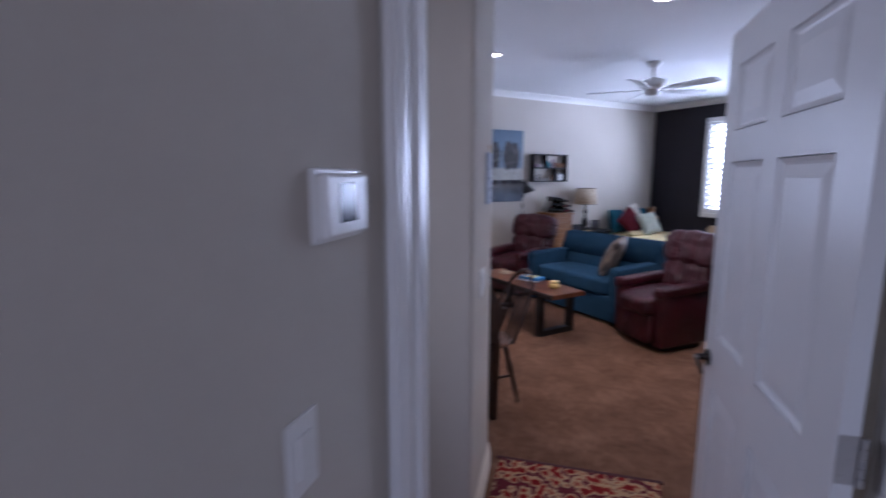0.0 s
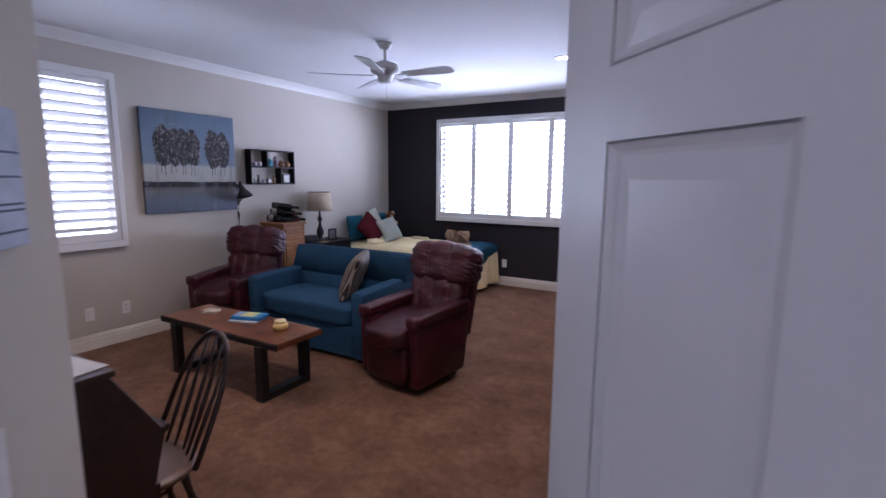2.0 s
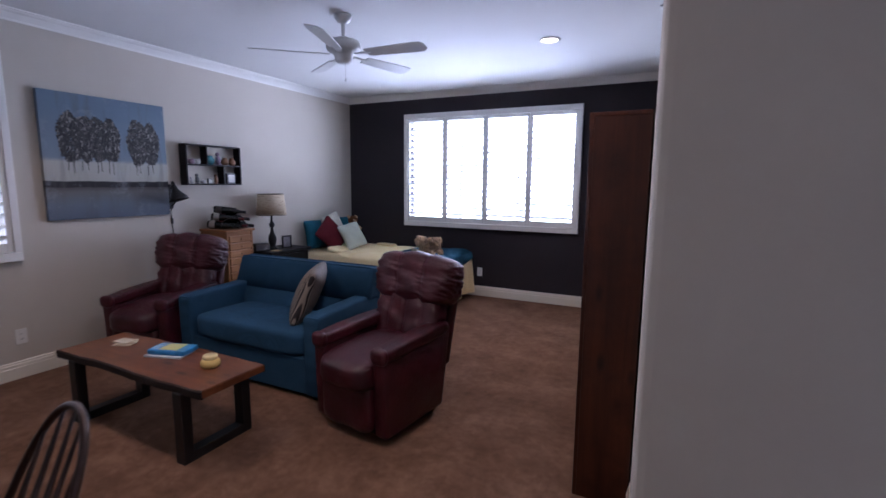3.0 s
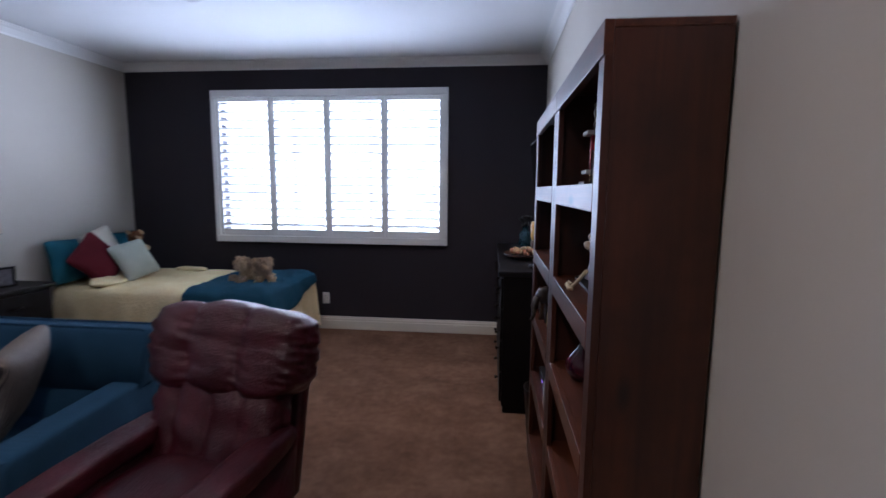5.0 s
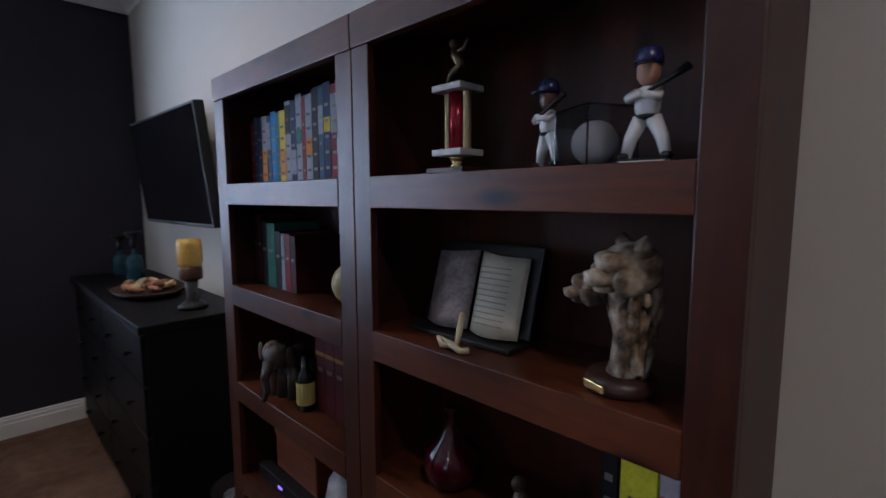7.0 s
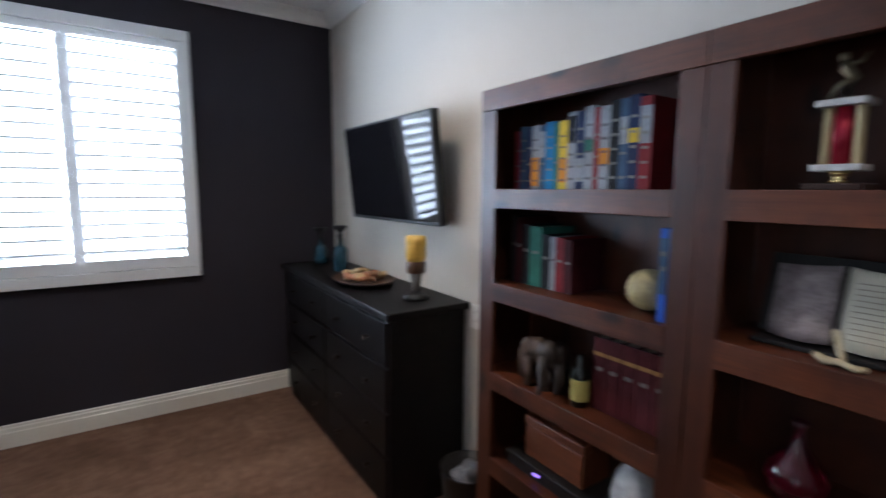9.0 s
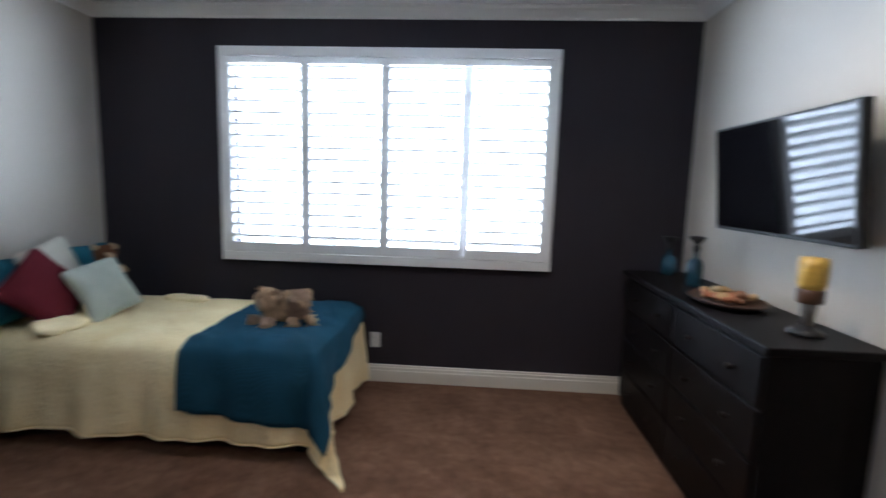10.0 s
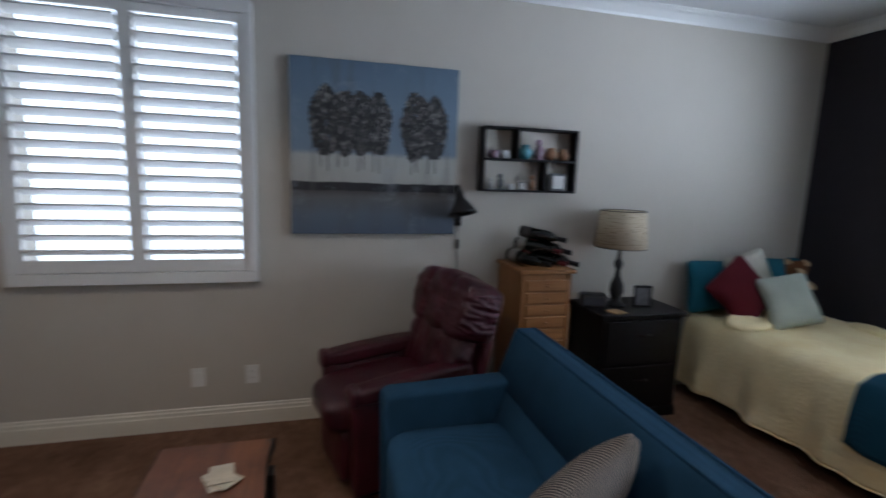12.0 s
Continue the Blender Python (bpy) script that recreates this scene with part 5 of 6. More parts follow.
def bookcase(y0, y1, s0, s1, label):
    """Front frame facing the room; s0 and s1 are the stile widths at the south and north ends."""
    t = thing("bookcase", pose(0, 0, 0), label, "bookcase", "pair of bookcases")
    part("side_panel", box(BF + 0.018, BB, y0, y0 + 0.02, 0, 1.824, 0.0015, 1), BOOKWOOD_V, t)
    part("side_panel", box(BF + 0.018, BB, y1 - 0.02, y1, 0, 1.824, 0.0015, 1), BOOKWOOD_V, t)
    part("back_panel", box(BB - 0.012, BB, y0 + 0.02, y1 - 0.02, 0.02, 1.824), BOOKWOOD_V, t)
    part("stile", box(BF, BF + 0.018, y0, y0 + s0, 0, RAILS[0] - 0.072, 0.002), BOOKWOOD_V, t)
    part("stile", box(BF, BF + 0.018, y1 - s1, y1, 0, RAILS[0] - 0.072, 0.002), BOOKWOOD_V, t)
    part("top_rail", box(BF - 0.003, BF + 0.018, y0, y1, RAILS[0] - 0.072, RAILS[0], 0.002), BOOKWOOD, t)
    part("top_board", box(BF + 0.018, BB, y0, y1, 1.824, RAILS[0], 0.002), BOOKWOOD, t)
    for z in RAILS[1:]:
        sh_ = part("shelf", box(BF + 0.018, BB - 0.012, y0 + 0.02, y1 - 0.02, z - 0.02, z), BOOKWOOD, t)
        part("shelf_rail", box(BF - 0.001, BF + 0.018, y0 + s0, y1 - s1, z - (0.065 if z > 0.2 else 0.12), z + 0.001, 0.002), BOOKWOOD, sh_)
    return t


bookcase(4.341, 5.083, 0.057, 0.058, "tall dark red-brown pine bookcase filled with keepsakes")
bookcase(5.085, 5.868, 0.061, 0.076, "tall dark red-brown pine bookcase half filled with books")
R1, R2_, R3, R4 = RAILS[1], RAILS[2], RAILS[3], RAILS[4]
PAPER = plain("page_edges", (0.62, 0.57, 0.45), 0.8, grain=400)
cover_mats = {}


def cover(c):
    if c not in cover_mats:
        cover_mats[c] = plain("book_cover", c, 0.65, var=0.22, scale=18, bump=0.08, spec=0.15)
    return cover_mats[c]


def book(y, z, th_, h, d, c, band=None, lean=0, label="", x=None, lines=2):
    """A book stood with its spine to the room."""
    t = thing("book", pose(BF + 0.080 if x is None else x, y, z, lean, 0, 0), label, "book", "books on the shelves")
    bm = box(0.0, d, 0, 0.003, 0, h)
    box(0.0, d, th_ - 0.003, th_, 0, h, bm=bm)
    box(0.0, 0.004, 0.003, th_ - 0.003, 0, h, bm=bm)
    part("cover", bm, cover(c), t)
    part("page_block", box(0.004, d - 0.004, 0.003, th_ - 0.003, 0.003, h - 0.004), PAPER, t)
    if band:
        part("spine_panel", box(-0.0008, 0.0002, 0.001, th_ - 0.001, h * band[0], h * band[1]), cover(band[2]), t)
    for k in range(lines):
        zz = h * (0.55 + 0.16 * k) if lines < 3 else h * (0.12 + 0.80 * k / lines)
        part("title_bar", box(-0.0014, -0.0007, th_ * 0.25, th_ * 0.75, zz, zz + h * (0.05 if lines < 3 else 0.03)), cover((0.19, 0.18, 0.16) if sum(c) < 0.7 else (0.08, 0.07, 0.08)), t)
    return t


RED, NAVY, STEEL, ORANGE, SKYB, YEL, WHT, GRN, BLK, MAR = (0.17, 0.014, 0.018), (0.014, 0.022, 0.065), (0.035, 0.070, 0.125), (0.50, 0.19, 0.015), (0.015, 0.16, 0.36), (0.55, 0.38, 0.025), (0.24, 0.25, 0.27), (0.03, 0.13, 0.095), (0.010, 0.010, 0.012), (0.045, 0.006, 0.008)
shelf1 = ((RED, 0.022, 0.21, None), (STEEL, 0.030, 0.225, None), (NAVY, 0.024, 0.22, None), (WHT, 0.034, 0.222, (0.05, 0.5, ORANGE)), (STEEL, 0.026, 0.22, (0.5, 0.9, WHT)), (SKYB, 0.036, 0.228, None), (GRN, 0.018, 0.222, None), (YEL, 0.034, 0.225, (0.1, 0.45, ORANGE)), (WHT, 0.032, 0.248, (0.6, 0.95, BLK)), (NAVY, 0.030, 0.246, (0.1, 0.4, WHT)), (WHT, 0.032, 0.258, (0.45, 0.6, GRN)), (RED, 0.018, 0.25, None), (WHT, 0.034, 0.250, (0.3, 0.5, ORANGE)), (BLK, 0.030, 0.262, None), (STEEL, 0.026, 0.262, (0.5, 0.8, WHT)), (NAVY, 0.032, 0.268, (0.5, 0.65, YEL)), (RED, 0.036, 0.258, (0.5, 0.9, WHT)))
y = 5.780
for c, t_, h, band in shelf1:
    y -= t_ + 0.0015
    book(y, R1 + 0.001, t_, h * 0.94, 0.17, c, band, 0, "hardback book standing upright in a packed row", None, 3 if t_ < 0.03 else 5)
y = 5.788
for c, t_, h in ((BLK, 0.022, 0.25), (MAR, 0.028, 0.245), (BLK, 0.035, 0.22), (GRN, 0.055, 0.215), (BLK, 0.036, 0.19), (WHT, 0.022, 0.185), (RED, 0.034, 0.185), (MAR, 0.03, 0.18)):
    y -= t_ + 0.002
    book(y, R2_ + 0.001, t_, h * 0.95, 0.16, c, None, 0, "old hardback book standing on the shelf", None, 1)
book(5.165, R2_ + 0.001, 0.022, 0.235, 0.17, (0.03, 0.09, 0.40), (0.3, 0.9, STEEL), 0, "blue paperback book leaning by the divider", BF + 0.03)
y = 5.412
for k in range(5):
    y -= 0.049
    book(y, R3 + 0.001, 0.047, 0.225, 0.17, (0.065, 0.009, 0.011), (0.75, 0.8, (0.3, 0.16, 0.05)), 0, "dark red leather volume from a matching set", None, 1)
ball = thing("ornament_ball", pose(-0.835, 5.265, R2_), "cream carved ball ornament on the shelf", "ornament")
part("ball", lathe([(0.0, 0.0)] + [(0.058 * math.sin(radians(a)), 0.058 - 0.058 * math.cos(radians(a))) for a in range(18, 180, 18)] + [(0, 0.116)], 20), plain("cream_carved", (0.36, 0.29, 0.13), 0.5, var=0.3, scale=40, bump=0.5), ball, "", True)

STONE = plain("carved_stone", (0.085, 0.048, 0.028), 0.6, var=0.35, scale=25, bump=0.4)


def elephant(m, s, mat, label):
    """A carved animal figure, one mesh."""
    bm = cushion((0.10 * s, 0.06 * s, 0.075 * s), pose(0, 0, 0.085 * s), 2.4, 7, 0.004, 40)
    cushion((0.055 * s, 0.055 * s, 0.06 * s), pose(-0.065 * s, 0, 0.115 * s), 2.3, 6, 0.003, 40, bm=bm)
    for lx in (-0.032, 0.032):
        for ly in (-0.018, 0.018):
            tube([(lx * s, ly * s, 0.08 * s), (lx * s, ly * s, 0.0)], [0.014 * s, 0.015 * s], 8, bm=bm)
    tube([(-0.088 * s, 0, 0.11 * s), (-0.105 * s, 0, 0.075 * s), (-0.100 * s, 0, 0.04 * s), (-0.115 * s, 0, 0.02 * s)], [0.014 * s, 0.011 * s, 0.008 * s, 0.006 * s], 8, bm=bm)
    for ly in (-1, 1):
        cushion((0.03 * s, 0.012 * s, 0.05 * s), pose(-0.05 * s, ly * 0.032 * s, 0.115 * s, 0, 0, ly * 20), 2.2, 5, bm=bm)
    ob = part("animal_figurine", bm, mat, None, "", True)
    ob.matrix_world = m
    return tagged(ob, label, "figurine")


elephant(pose(-0.870, 5.665, R3, 0, 0, 60), 1.22, STONE, "brown carved elephant figurine on the shelf")
elephant(pose(-0.850, 5.570, R3, 0, 0, 20), 1.25, plain("grey_carving", (0.045, 0.034, 0.028), 0.55, var=0.4, scale=30), "grey carved elephant figurine on the shelf")
vb = thing("small_bottle", pose(-0.890, 5.440, R3), "small dark bottle with a yellow and white label", "bottle")
part("glass", lathe([(0, 0), (0.026, 0), (0.027, 0.09), (0.022, 0.11), (0.011, 0.125), (0.011, 0.16), (0, 0.161)], 16), BOTTLE, vb, "", True)
part("label_band", lathe([(0.0274, 0.02), (0.0278, 0.021), (0.0278, 0.085), (0.0274, 0.086)], 16), plain("yellow_label", (0.38, 0.33, 0.10), 0.5, bump=0), vb, "yellow label")
wb = thing("wooden_box", pose(-0.805, 5.555, R4 + 0.046), "orange-brown wooden keepsake box", "box")
part("case", box(-0.07, 0.07, -0.13, 0.13, 0.0, 0.115, 0.005), wood("box_wood", (0.12, 0.030, 0.012), (0.24, 0.070, 0.026), 1, 0.4), wb)
part("lid", box(-0.074, 0.074, -0.134, 0.134, 0.115, 0.15, 0.006), wood("box_lid_wood", (0.12, 0.030, 0.012), (0.24, 0.070, 0.026), 1, 0.4), wb)
pl = thing("disc_player", pose(-0.880, 5.560, R4), "flat black electronic player with a violet light", "electronics")
part("case", box(-0.03, 0.17, -0.19, 0.19, 0.0, 0.045, 0.004), BLACK, pl)
led = Graph("violet_led", 0.3)
led.b.inputs["Emission Color"].default_value = (0.35, 0.15, 1, 1)
led.b.inputs["Emission Strength"].default_value = 1.5
part("indicator", box(-0.032, -0.029, 0.02, 0.045, 0.018, 0.026), led.mat, pl, "glowing violet indicator")
cv = thing("ceramic_vase", pose(-0.880, 5.235, R4), "white mottled ceramic vase on a low shelf", "vase")
part("body", lathe([(0, 0), (0.05, 0), (0.066, 0.06), (0.07, 0.14), (0.058, 0.20), (0.035, 0.235), (0.04, 0.255), (0.034, 0.255), (0.028, 0.23), (0, 0.2)], 24), plain("mottled_white", (0.40, 0.41, 0.42), 0.25, var=0.3, scale=30, bump=0), cv, "", True)

# keepsakes on the south bookcase
trophy = thing("trophy", pose(-0.853, 4.867, R1) @ Matrix.Scale(0.90, 4), "gold and red column trophy with marble plates", "trophy")
MARBLE = plain("white_marble", (0.50, 0.49, 0.48), 0.25, var=0.2, scale=30, bump=0)
part("base", box(-0.045, 0.045, -0.055, 0.055, 0.0, 0.016, 0.003), MAHOGANY, trophy, "dark wooden base")
part("stem", lathe([(0.022, 0.016), (0.012, 0.024), (0.016, 0.034), (0.020, 0.042)], 14), GOLD, trophy, "", True)
part("marble_plate", box(-0.038, 0.038, -0.043, 0.043, 0.042, 0.056, 0.002), MARBLE, trophy)
part("marble_plate", box(-0.038, 0.038, -0.043, 0.043, 0.178, 0.192, 0.002), MARBLE, trophy)
for cy_ in (-0.028, 0.028):
    part("column", lathe([(0.010, 0.056), (0.009, 0.06), (0.009, 0.174), (0.010, 0.178)], 12, pose(0, cy_, 0)), plain("pale_gold", (0.42, 0.33, 0.17), 0.35, 0.6, bump=0), trophy, "gold column", True)
part("centre_column", lathe([(0.019, 0.056), (0.019, 0.178)], 14), plain("red_foil_column", (0.30, 0.012, 0.03), 0.25, 0.5, bump=0), trophy, "red foil column", True)
top_fig = tube([(0, 0, 0.192), (0, 0.002, 0.21), (0, -0.010, 0.235), (0, 0.006, 0.258), (0, 0.010, 0.275)], [0.016, 0.007, 0.010, 0.012, 0.006], 10)
tube([(0, 0.008, 0.262), (0, -0.018, 0.268), (0, -0.030, 0.285)], [0.005, 0.004, 0.003], 8, bm=top_fig)
tube([(0, -0.008, 0.236), (0, 0.02, 0.222), (0, 0.03, 0.20)], [0.007, 0.006, 0.004], 8, bm=top_fig)
cushion((0.018, 0.018, 0.02), pose(0, 0.012, 0.283), 2.2, 5, bm=top_fig)
part("finial", top_fig, plain("dull_gold_figure", (0.22, 0.18, 0.11), 0.35, 0.8, bump=0), trophy, "dull gold topper", True)


def doll(m, s, mats, label):
    """A small bobble-head doll as one plain mesh with painted areas."""
    bm = bmesh.new()

    def add(build, idx):
        n0 = len(bm.faces)
        build()
        bm.faces.ensure_lookup_table()
        for f in bm.faces[n0:]:
            f.material_index = idx

    P = lambda *p: tuple(q * s for q in p)
    add(lambda: box(-0.03 * s, 0.03 * s, -0.05 * s, 0.05 * s, 0, 0.012 * s, 0.003, bm=bm), 3)
    for q in (-1, 1):
        add(lambda: tube([P(0, q * 0.042, 0.012), P(0, q * 0.032, 0.055), P(0, q * 0.012, 0.095)], [0.010 * s, 0.014 * s, 0.017 * s], 10, bm=bm), 0)
        add(lambda: cushion(P(0.036, 0.022, 0.016), pose(-0.006 * s, q * 0.043 * s, 0.018 * s), 2.5, 4, bm=bm), 3)
    add(lambda: lathe([(0.022 * s, 0.094 * s), (0.0235 * s, 0.096 * s), (0.0235 * s, 0.101 * s), (0.022 * s, 0.102 * s)], 12, None, bm), 3)
    add(lambda: cushion(P(0.042, 0.050, 0.066), pose(0, 0, 0.128 * s), 2.8, 6, bm=bm), 0)
    add(lambda: tube([P(0, 0.022, 0.148), P(-0.025, 0.030, 0.135), P(-0.032, 0.006, 0.143)], [0.011 * s, 0.010 * s, 0.008 * s], 8, bm=bm), 0)
    add(lambda: tube([P(0, -0.022, 0.148), P(-0.022, -0.026, 0.132), P(-0.034, 0.0, 0.141)], [0.011 * s, 0.010 * s, 0.008 * s], 8, bm=bm), 0)
    add(lambda: cushion(P(0.048, 0.046, 0.058), pose(0, 0, 0.190 * s), 2.4, 7, bm=bm), 1)
    add(lambda: lathe([(0.028 * s, 0.201 * s), (0.029 * s, 0.214 * s), (0.024 * s, 0.232 * s), (0.011 * s, 0.241 * s), (0, 0.242 * s)], 16, None, bm), 2)
    add(lambda: cushion(P(0.034, 0.042, 0.008), pose(-0.033 * s, 0, 0.204 * s, 0, -8, 0), 2.6, 5, bm=bm), 2)
    add(lambda: tube([P(-0.034, -0.002, 0.140), P(-0.018, -0.048, 0.168), P(-0.006, -0.078, 0.188)], [0.004 * s, 0.006 * s, 0.009 * s], 8, bm=bm), 3)
    ob = new("bobblehead_doll", bpy.data.meshes.new("bobblehead_doll"))
    bmesh.ops.recalc_face_normals(bm, faces=bm.faces)
    for f in bm.faces:
        f.smooth = True
    bm.to_mesh(ob.data)
    bm.free()
    for q in mats:
        ob.data.materials.append(q)
    ob.matrix_world = m
    return tagged(ob, label, "doll")


UNI = plain("doll_uniform", (0.60, 0.59, 0.57), 0.4, bump=0.05)
SKIN1, SKIN2 = plain("doll_tan", (0.42, 0.22, 0.14), 0.4, bump=0), plain("doll_brown", (0.10, 0.045, 0.028), 0.4, bump=0)
HAT = plain("doll_navy", (0.018, 0.022, 0.075), 0.25, bump=0)
doll(pose(-0.858, 4.656, R1, 0, 0, -25), 0.62, (UNI, SKIN2, HAT, BLACK), "ballplayer bobble-head doll in white uniform and dark cap")
doll(pose(-0.900, 4.478, R1, 0, 0, 5), 0.64, (UNI, SKIN1, HAT, BLACK), "taller ballplayer bobble-head doll in a navy helmet")
cube = thing("display_cube", pose(-0.868, 4.568, R1, 0, 0, -28), "clear display cube holding a white ball", "display case")
cg = Graph("clear_plastic", 0.04)
cg.b.inputs["Transmission Weight"].default_value = 1.0
cg.b.inputs["IOR"].default_value = 1.49
walls = box(-0.044, 0.044, -0.044, 0.044, 0.086, 0.0885)
for q in (-1, 1):
    box(q * 0.044, q * 0.0415, -0.044, 0.044, 0.0, 0.086, bm=walls)
    box(-0.0415, 0.0415, q * 0.044, q * 0.0415, 0.0, 0.086, bm=walls)
part("case", walls, cg.mat, cube, "clear plastic case")
part("ball", lathe([(0, 0.004)] + [(0.034 * math.sin(radians(a)), 0.038 - 0.034 * math.cos(radians(a))) for a in range(18, 180, 18)] + [(0, 0.072)], 20), plain("ball_leather", (0.70, 0.70, 0.70), 0.5, bump=0.05), cube, "", True)

bp = thing("open_book_plaque", pose(-0.830, 4.852, R2_) @ Matrix.Diagonal((1, 1.05, 0.87, 1)), "open book plaque on a small dark stand", "plaque")
part("stand", slab_x([(-0.13, 0.0), (0.13, 0.0), (0.13, 0.012), (-0.13, 0.012)], -0.05, 0.05, 0.003), BLACK, bp)
part("back_board", slab_x([(-0.135, 0.02), (0.135, 0.02), (0.135, 0.225), (-0.135, 0.225)], 0.0, 0.008, 0.002), BLACK, bp).matrix_basis = pose(0.0, 0, 0.0, 0, 14, 0)
text_bars = plain("dim_print", (0.36, 0.32, 0.25), 0.6, bump=0)
for s in (-1, 1):
    def page(a, b, s=s):
        yy = s * (0.004 + 0.112 * a)
        return (-0.012 - 0.022 * math.sin(math.pi * min(1, a * 1.05)) + 0.24 * (b * 0.185 + 0.02), yy, 0.018 + 0.185 * b * (1 - 0.05 * a))

    pg = part("page_block", sheet_mesh(10, 6, page, 0.010), plain("illustrated_page", (0.36, 0.30, 0.30), 0.5, var=0.4, scale=28, bump=0.05) if s > 0 else plain("printed_page", (0.58, 0.53, 0.40), 0.5, var=0.1, scale=20, bump=0.05), bp, "illustrated page" if s > 0 else "cream page of small print", True)
    if s < 0:
        for k in range(11):
            z = 0.045 + k * 0.0125
            part("print_line", box(-0.0365 + 0.24 * z, -0.0350 + 0.24 * z, -0.095, -0.025, z, z + 0.0026), text_bars, pg)
rope = thing("rope_bookmark", pose(-0.917, 4.806, R2_), "knotted cream cord lying before the book plaque", "ornament")
part("cord", tube([(0.050, 0.034, 0.055), (0.020, 0.016, 0.026), (0.0, 0.005, 0.008), (-0.014, 0.03, 0.008), (-0.006, 0.045, 0.016), (0.004, 0.03, 0.008), (-0.012, 0.005, 0.012), (-0.016, -0.02, 0.007), (-0.002, -0.028, 0.007)], 0.0065, 8), plain("cream_cord", (0.50, 0.42, 0.27), 0.9, var=0.2, bump=0.5), rope, "", True)


def cat_head(bm, m, s):
    """A carved big-cat head looking along -x."""
    def lump(c, r, k=2.3, rough=0.003):
        cushion([2 * q * s for q in r], m @ pose(*[q * s for q in c]), k, 8, rough, 60, bm=bm)

    lump((0.004, 0, 0), (0.040, 0.036, 0.036))
    lump((-0.022, 0, 0.012), (0.022, 0.028, 0.016), 2.6)
    lump((-0.040, 0, -0.008), (0.022, 0.017, 0.013), 2.6)
    lump((-0.034, 0, -0.024), (0.016, 0.012, 0.007), 2.6)
    lump((-0.060, 0, -0.002), (0.004, 0.008, 0.005))
    for q in (-1, 1):
        lump((-0.012, q * 0.026, -0.014), (0.020, 0.014, 0.020))
        tube([m @ Vector((0.010 * s, q * 0.026 * s, 0.022 * s)), m @ Vector((0.008 * s, q * 0.032 * s, 0.036 * s)), m @ Vector((0.012 * s, q * 0.034 * s, 0.046 * s))], [0.014 * s, 0.011 * s, 0.003 * s], 8, bm=bm)


def lion_bust():
    bm = lathe([(0.0, 0.0), (0.034, 0.0), (0.028, 0.02), (0.024, 0.06), (0.030, 0.10), (0.036, 0.135), (0.030, 0.17), (0.0, 0.19)], 14, pose(0.010, 0, 0))
    cat_head(bm, pose(-0.002, -0.020, 0.178, 0, -6, 4), 1.12)
    cat_head(bm, pose(-0.034, 0.040, 0.138, 0, -8, -12), 0.84)
    random.seed(21)
    for k in range(60):
        a = random.uniform(-2.7, 2.7)
        z = random.uniform(0.05, 0.150)
        r = 0.022 + 0.026 * max(0, (z - 0.04) / 0.16)
        ln_, sw = random.uniform(0.05, 0.085), random.uniform(-0.15, 0.15)
        pts = []
        for q in range(5):
            u = q / 4
            zz = max(0.004, z - ln_ * u)
            rr = (0.022 + 0.026 * max(0, (zz - 0.04) / 0.16)) + 0.006 * math.sin(u * 3.0)
            pts.append((0.012 + rr * math.cos(a + sw * u), -0.006 + rr * math.sin(a + sw * u), zz))
        tube(pts, [0.004, 0.0075, 0.0075, 0.005, 0.001], 5, bm=bm)
    g = Graph("cast_stone_cream", 0.6)
    c = g.ramp(g.noise(22, 4), ((0.36, (0.045, 0.030, 0.020)), (0.48, (0.20, 0.135, 0.075)), (0.62, (0.46, 0.39, 0.29))))
    g.colour(c)
    g.bump(g.noise(90, 4), 0.5, 0.003)
    ob = part("animal_bust", bm, g.mat, None, "", True)
    return tagged(ob, "cream and brown carved bust of two big cats", "sculpture")


lion_bust().matrix_world = pose(-0.872, 4.512, R2_ + 0.022, 0, 0, -46) @ Matrix.Scale(0.92, 4)
bb_ = thing("bust_base", pose(-0.872, 4.512, R2_), "oval dark wooden base with a brass plate", "stand")
part("base", lathe([(0, 0), (0.051, 0), (0.054, 0.010), (0.048, 0.024), (0, 0.024)], 28), MAHOGANY, bb_, "", True)
part("name_plate", box(-0.055, -0.050, -0.020, 0.020, 0.006, 0.018, 0.001), GOLD, bb_, "small brass plate").rotation_euler.z = radians(-20)
rv = thing("glass_vase", pose(-0.855, 4.884, R3) @ Matrix.Scale(0.95, 4), "ruby-red glass vase with a narrow neck", "vase")
rg = Graph("ruby_glass", 0.06)
rg.colour((0.040, 0.0015, 0.006))
part("body", lathe([(0, 0), (0.035, 0), (0.058, 0.025), (0.064, 0.055), (0.052, 0.085), (0.026, 0.115), (0.013, 0.145), (0.011, 0.170), (0.018, 0.185), (0.012, 0.186), (0.006, 0.16), (0, 0.10)], 26), rg.mat, rv, "", True)
trinket(pose(-0.850, 4.705, R3, 0, 0, 90), "figure", STONE, "small brown figurine on the shelf", "figurine", 1.1)
trinket(pose(-0.850, 4.665, R3, 0, 0, 90), "cup", PORC, "small white cup on the shelf", "cup", 1.1)
book(4.512, R3 + 0.001, 0.026, 0.245, 0.16, BLK, None, 0, "black hardback book beside a yellow one")
book(4.452, R3 + 0.001, 0.055, 0.240, 0.17, (0.62, 0.60, 0.03), None, 0, "thick bright yellow reference book on the shelf", None, 3)
book(4.402, R3 + 0.001, 0.046, 0.232, 0.17, (0.45, 0.40, 0.45), (0.5, 0.8, (0.4, 0.1, 0.15)), 0, "pale book with a red spine mark")

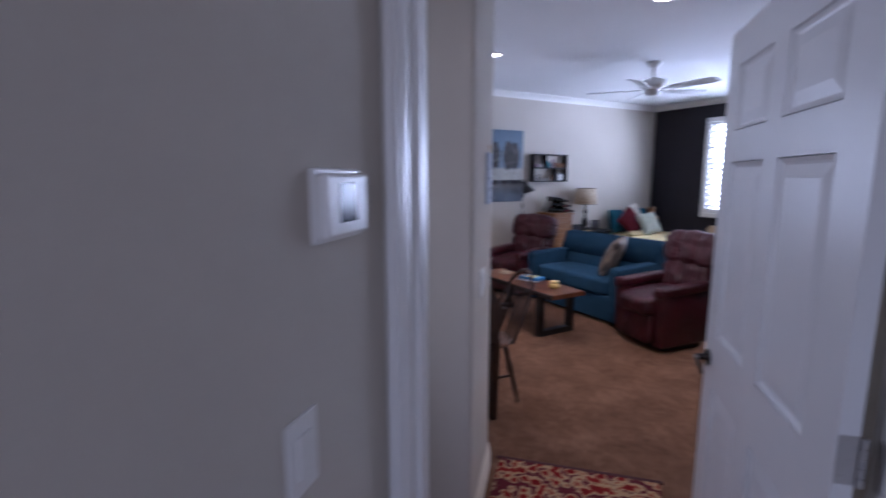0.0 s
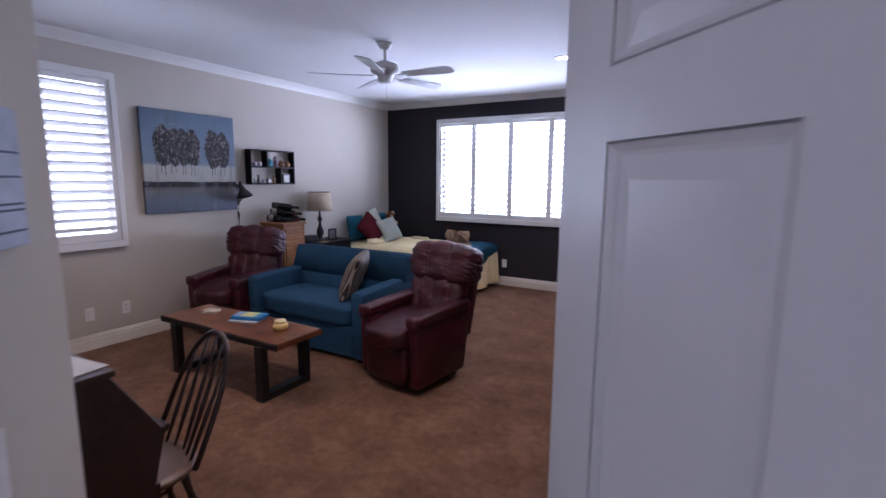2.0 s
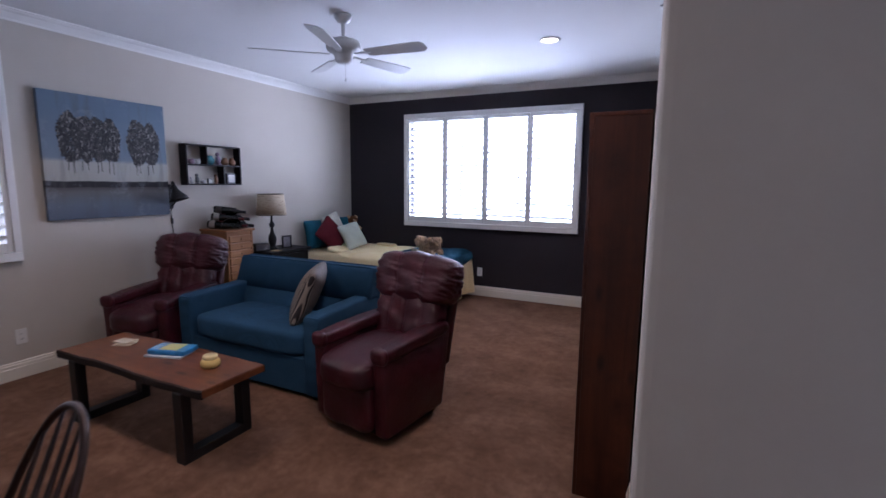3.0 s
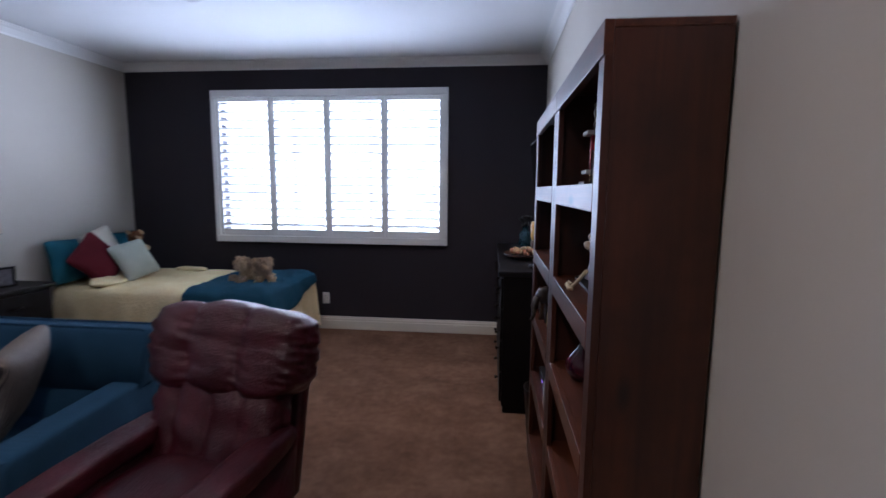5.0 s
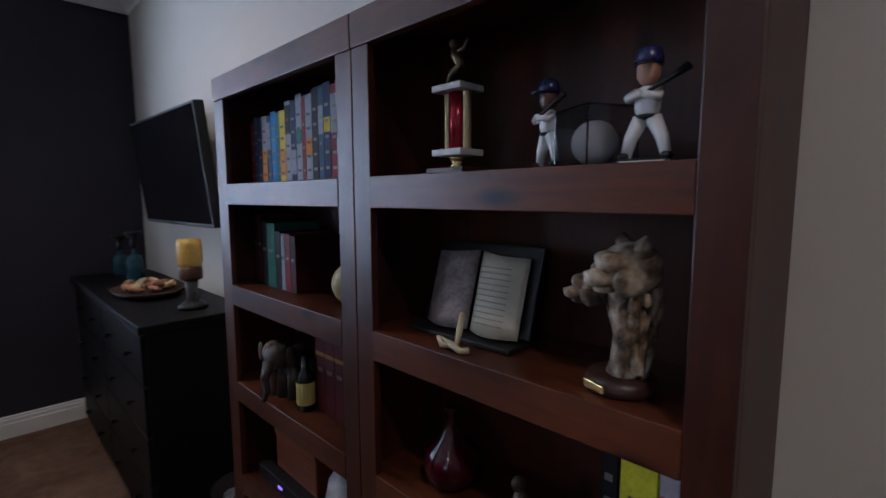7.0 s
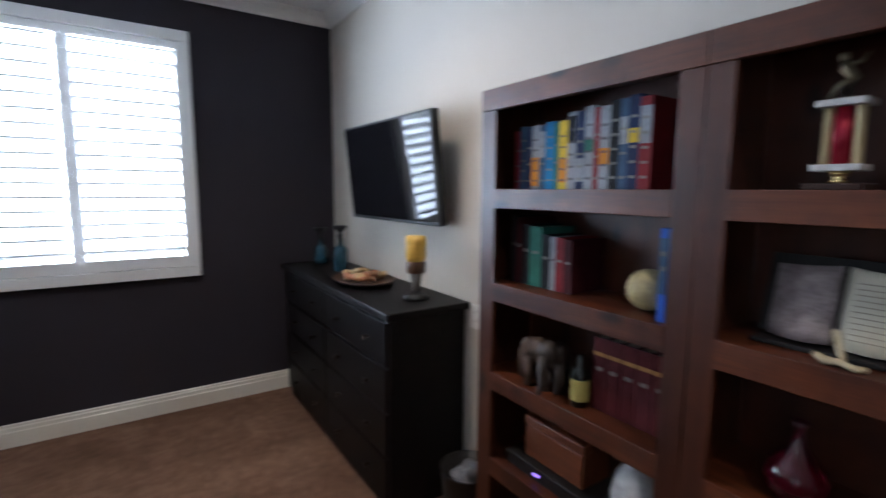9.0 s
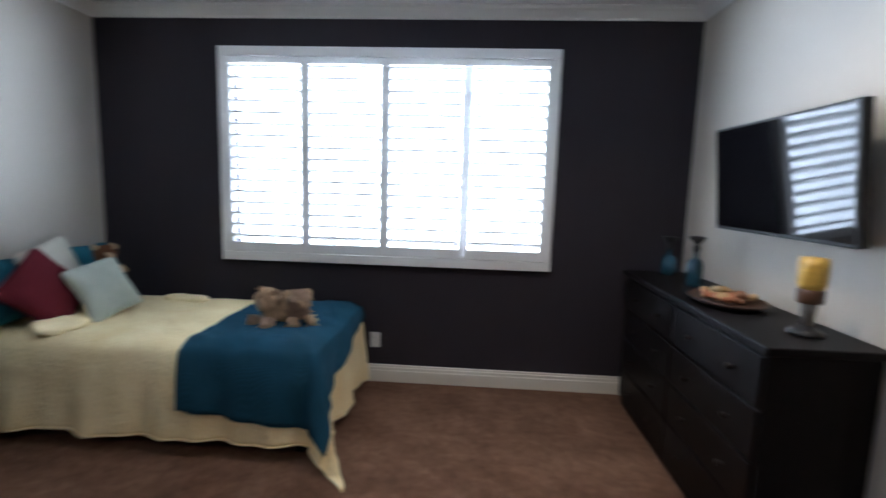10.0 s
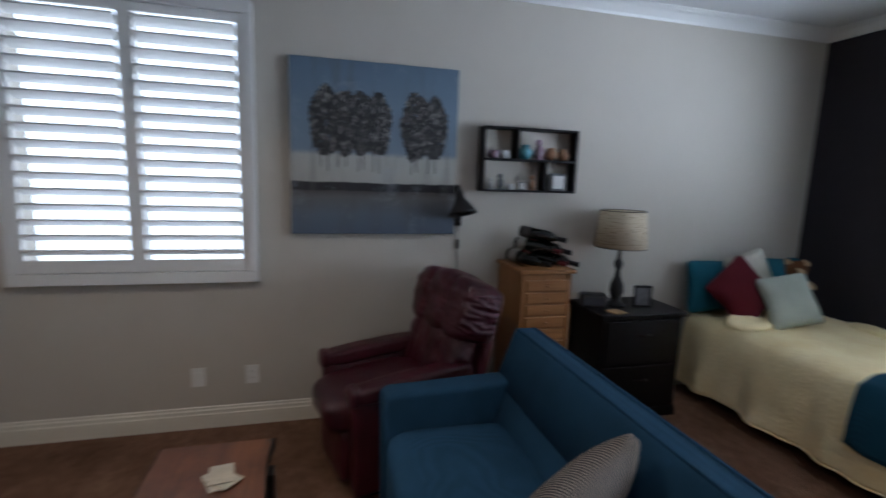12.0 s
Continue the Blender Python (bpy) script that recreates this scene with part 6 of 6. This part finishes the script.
# ---- desk and chair by the entry ----
desk = thing("desk", pose(-2.36, 2.06, 0), "dark mahogany slant-front writing desk on square legs", "desk")
outline = [(-0.24, 0.55), (0.27, 0.53), (0.318, 0.72), (0.312, 0.738), (0.168, 0.968), (-0.24, 0.968)]
for sx in (-0.60, 0.578):
    part("side_panel", slab_x(outline, sx, sx + 0.022, 0.002), MAHOGANY, desk)
part("desktop", box(-0.615, 0.615, -0.25, 0.182, 0.968, 0.988, 0.004), MAHOGANY, desk)
part("fall_front", slab_x([(0.296, 0.728), (0.316, 0.740), (0.180, 0.962), (0.160, 0.950)], -0.577, 0.577, 0.002), MAHOGANY, desk, "slanted fall front")
part("slant_lip", slab_x([(0.306, 0.716), (0.336, 0.728), (0.330, 0.748), (0.310, 0.742)], -0.605, 0.605, 0.002), MAHOGANY, desk)
part("front_apron", box(-0.577, 0.577, 0.272, 0.292, 0.55, 0.712, 0.002), MAHOGANY, desk)
part("bottom_board", box(-0.577, 0.577, -0.215, 0.271, 0.55, 0.568), MAHOGANY, desk)
part("back_panel", box(-0.577, 0.577, -0.24, -0.222, 0.55, 0.967), MAHOGANY, desk)
for sx in (-0.565, 0.565):
    for sy in (-0.205, 0.262):
        lg = bmesh.new()
        lo = [lg.verts.new((sx + p * 0.018, sy + q * 0.018, 0.0)) for p, q in ((-1, -1), (1, -1), (1, 1), (-1, 1))]
        hi = [lg.verts.new((sx + p * 0.030, sy + q * 0.030, 0.549)) for p, q in ((-1, -1), (1, -1), (1, 1), (-1, 1))]
        lg.faces.new(lo[::-1])
        lg.faces.new(hi)
        for i in range(4):
            lg.faces.new((lo[i], lo[(i + 1) % 4], hi[(i + 1) % 4], hi[i]))
        part("leg", lg, MAHOGANY, desk)
pp = thing("paper_sheet", pose(-1.92, 2.13, 0.988, 0, 0, 8), "white paper sheets lying on the desk", "paper")
part("sheet", box(-0.14, 0.14, -0.10, 0.10, 0, 0.004, 0.001, 1), WHITEPAPER, pp)

ch = thing("windsor_chair", pose(-2.10, 2.46, 0, 0, 0, -8) @ Matrix.Diagonal((0.95, 0.93, 0.95, 1)), "dark wooden bow-back Windsor chair with turned legs", "chair")
CHW = MAHOGANY
seat = lathe([(0, 0.435), (0.19, 0.435), (0.212, 0.445), (0.215, 0.458), (0.205, 0.466), (0.15, 0.458), (0, 0.454)], 28, None, None, 0.95)
part("seat", seat, SEATWOOD, ch, "worn honey-coloured wooden seat", True)
for px in (-1, 1):
    for py in (-1, 1):
        a, b = Vector((px * 0.11, py * 0.11, 0.44)), Vector((px * 0.185, py * 0.19, 0.0))
        pts = [a.lerp(b, k) for k in (0, 0.12, 0.25, 0.38, 0.5, 0.56, 0.7, 0.85, 1.0)]
        part("leg", tube(pts, [0.014, 0.019, 0.015, 0.022, 0.019, 0.013, 0.019, 0.015, 0.010], 10), CHW, ch, "", True)
for px in (-1, 1):
    part("stretcher", tube([(px * 0.150, -0.152, 0.20), (px * 0.150, 0, 0.20), (px * 0.150, 0.152, 0.20)], [0.008, 0.013, 0.008], 8), CHW, ch, "", True)
part("stretcher", tube([(-0.15, 0, 0.20), (0, 0, 0.20), (0.15, 0, 0.20)], [0.008, 0.013, 0.008], 8), CHW, ch, "", True)


def bow(a):
    """Point on the bent back rail, a from 0 to pi."""
    x = -0.19 * math.cos(a) * (1 + 0.10 * math.sin(a))
    h = 0.49 * math.sin(a) ** 0.62 if 0 < a < math.pi else 0.0
    return Vector((x, 0.130 + 0.46 * h, 0.455 + h))


part("bow_rail", tube([bow(math.pi * k / 28) for k in range(29)], 0.012, 8), CHW, ch, "bent bow back rail", True)
for k in range(5):
    x = -0.116 + 0.058 * k
    best = min((bow(math.pi * q / 200) for q in range(1, 200)), key=lambda p: abs(p.x - x * 1.18))
    part("spindle", tube([(x, 0.165 - abs(x) * 0.2, 0.455), Vector((x, 0.165 - abs(x) * 0.2, 0.455)).lerp(best, 0.35), best], [0.006, 0.011, 0.005], 8), CHW, ch, "", True)
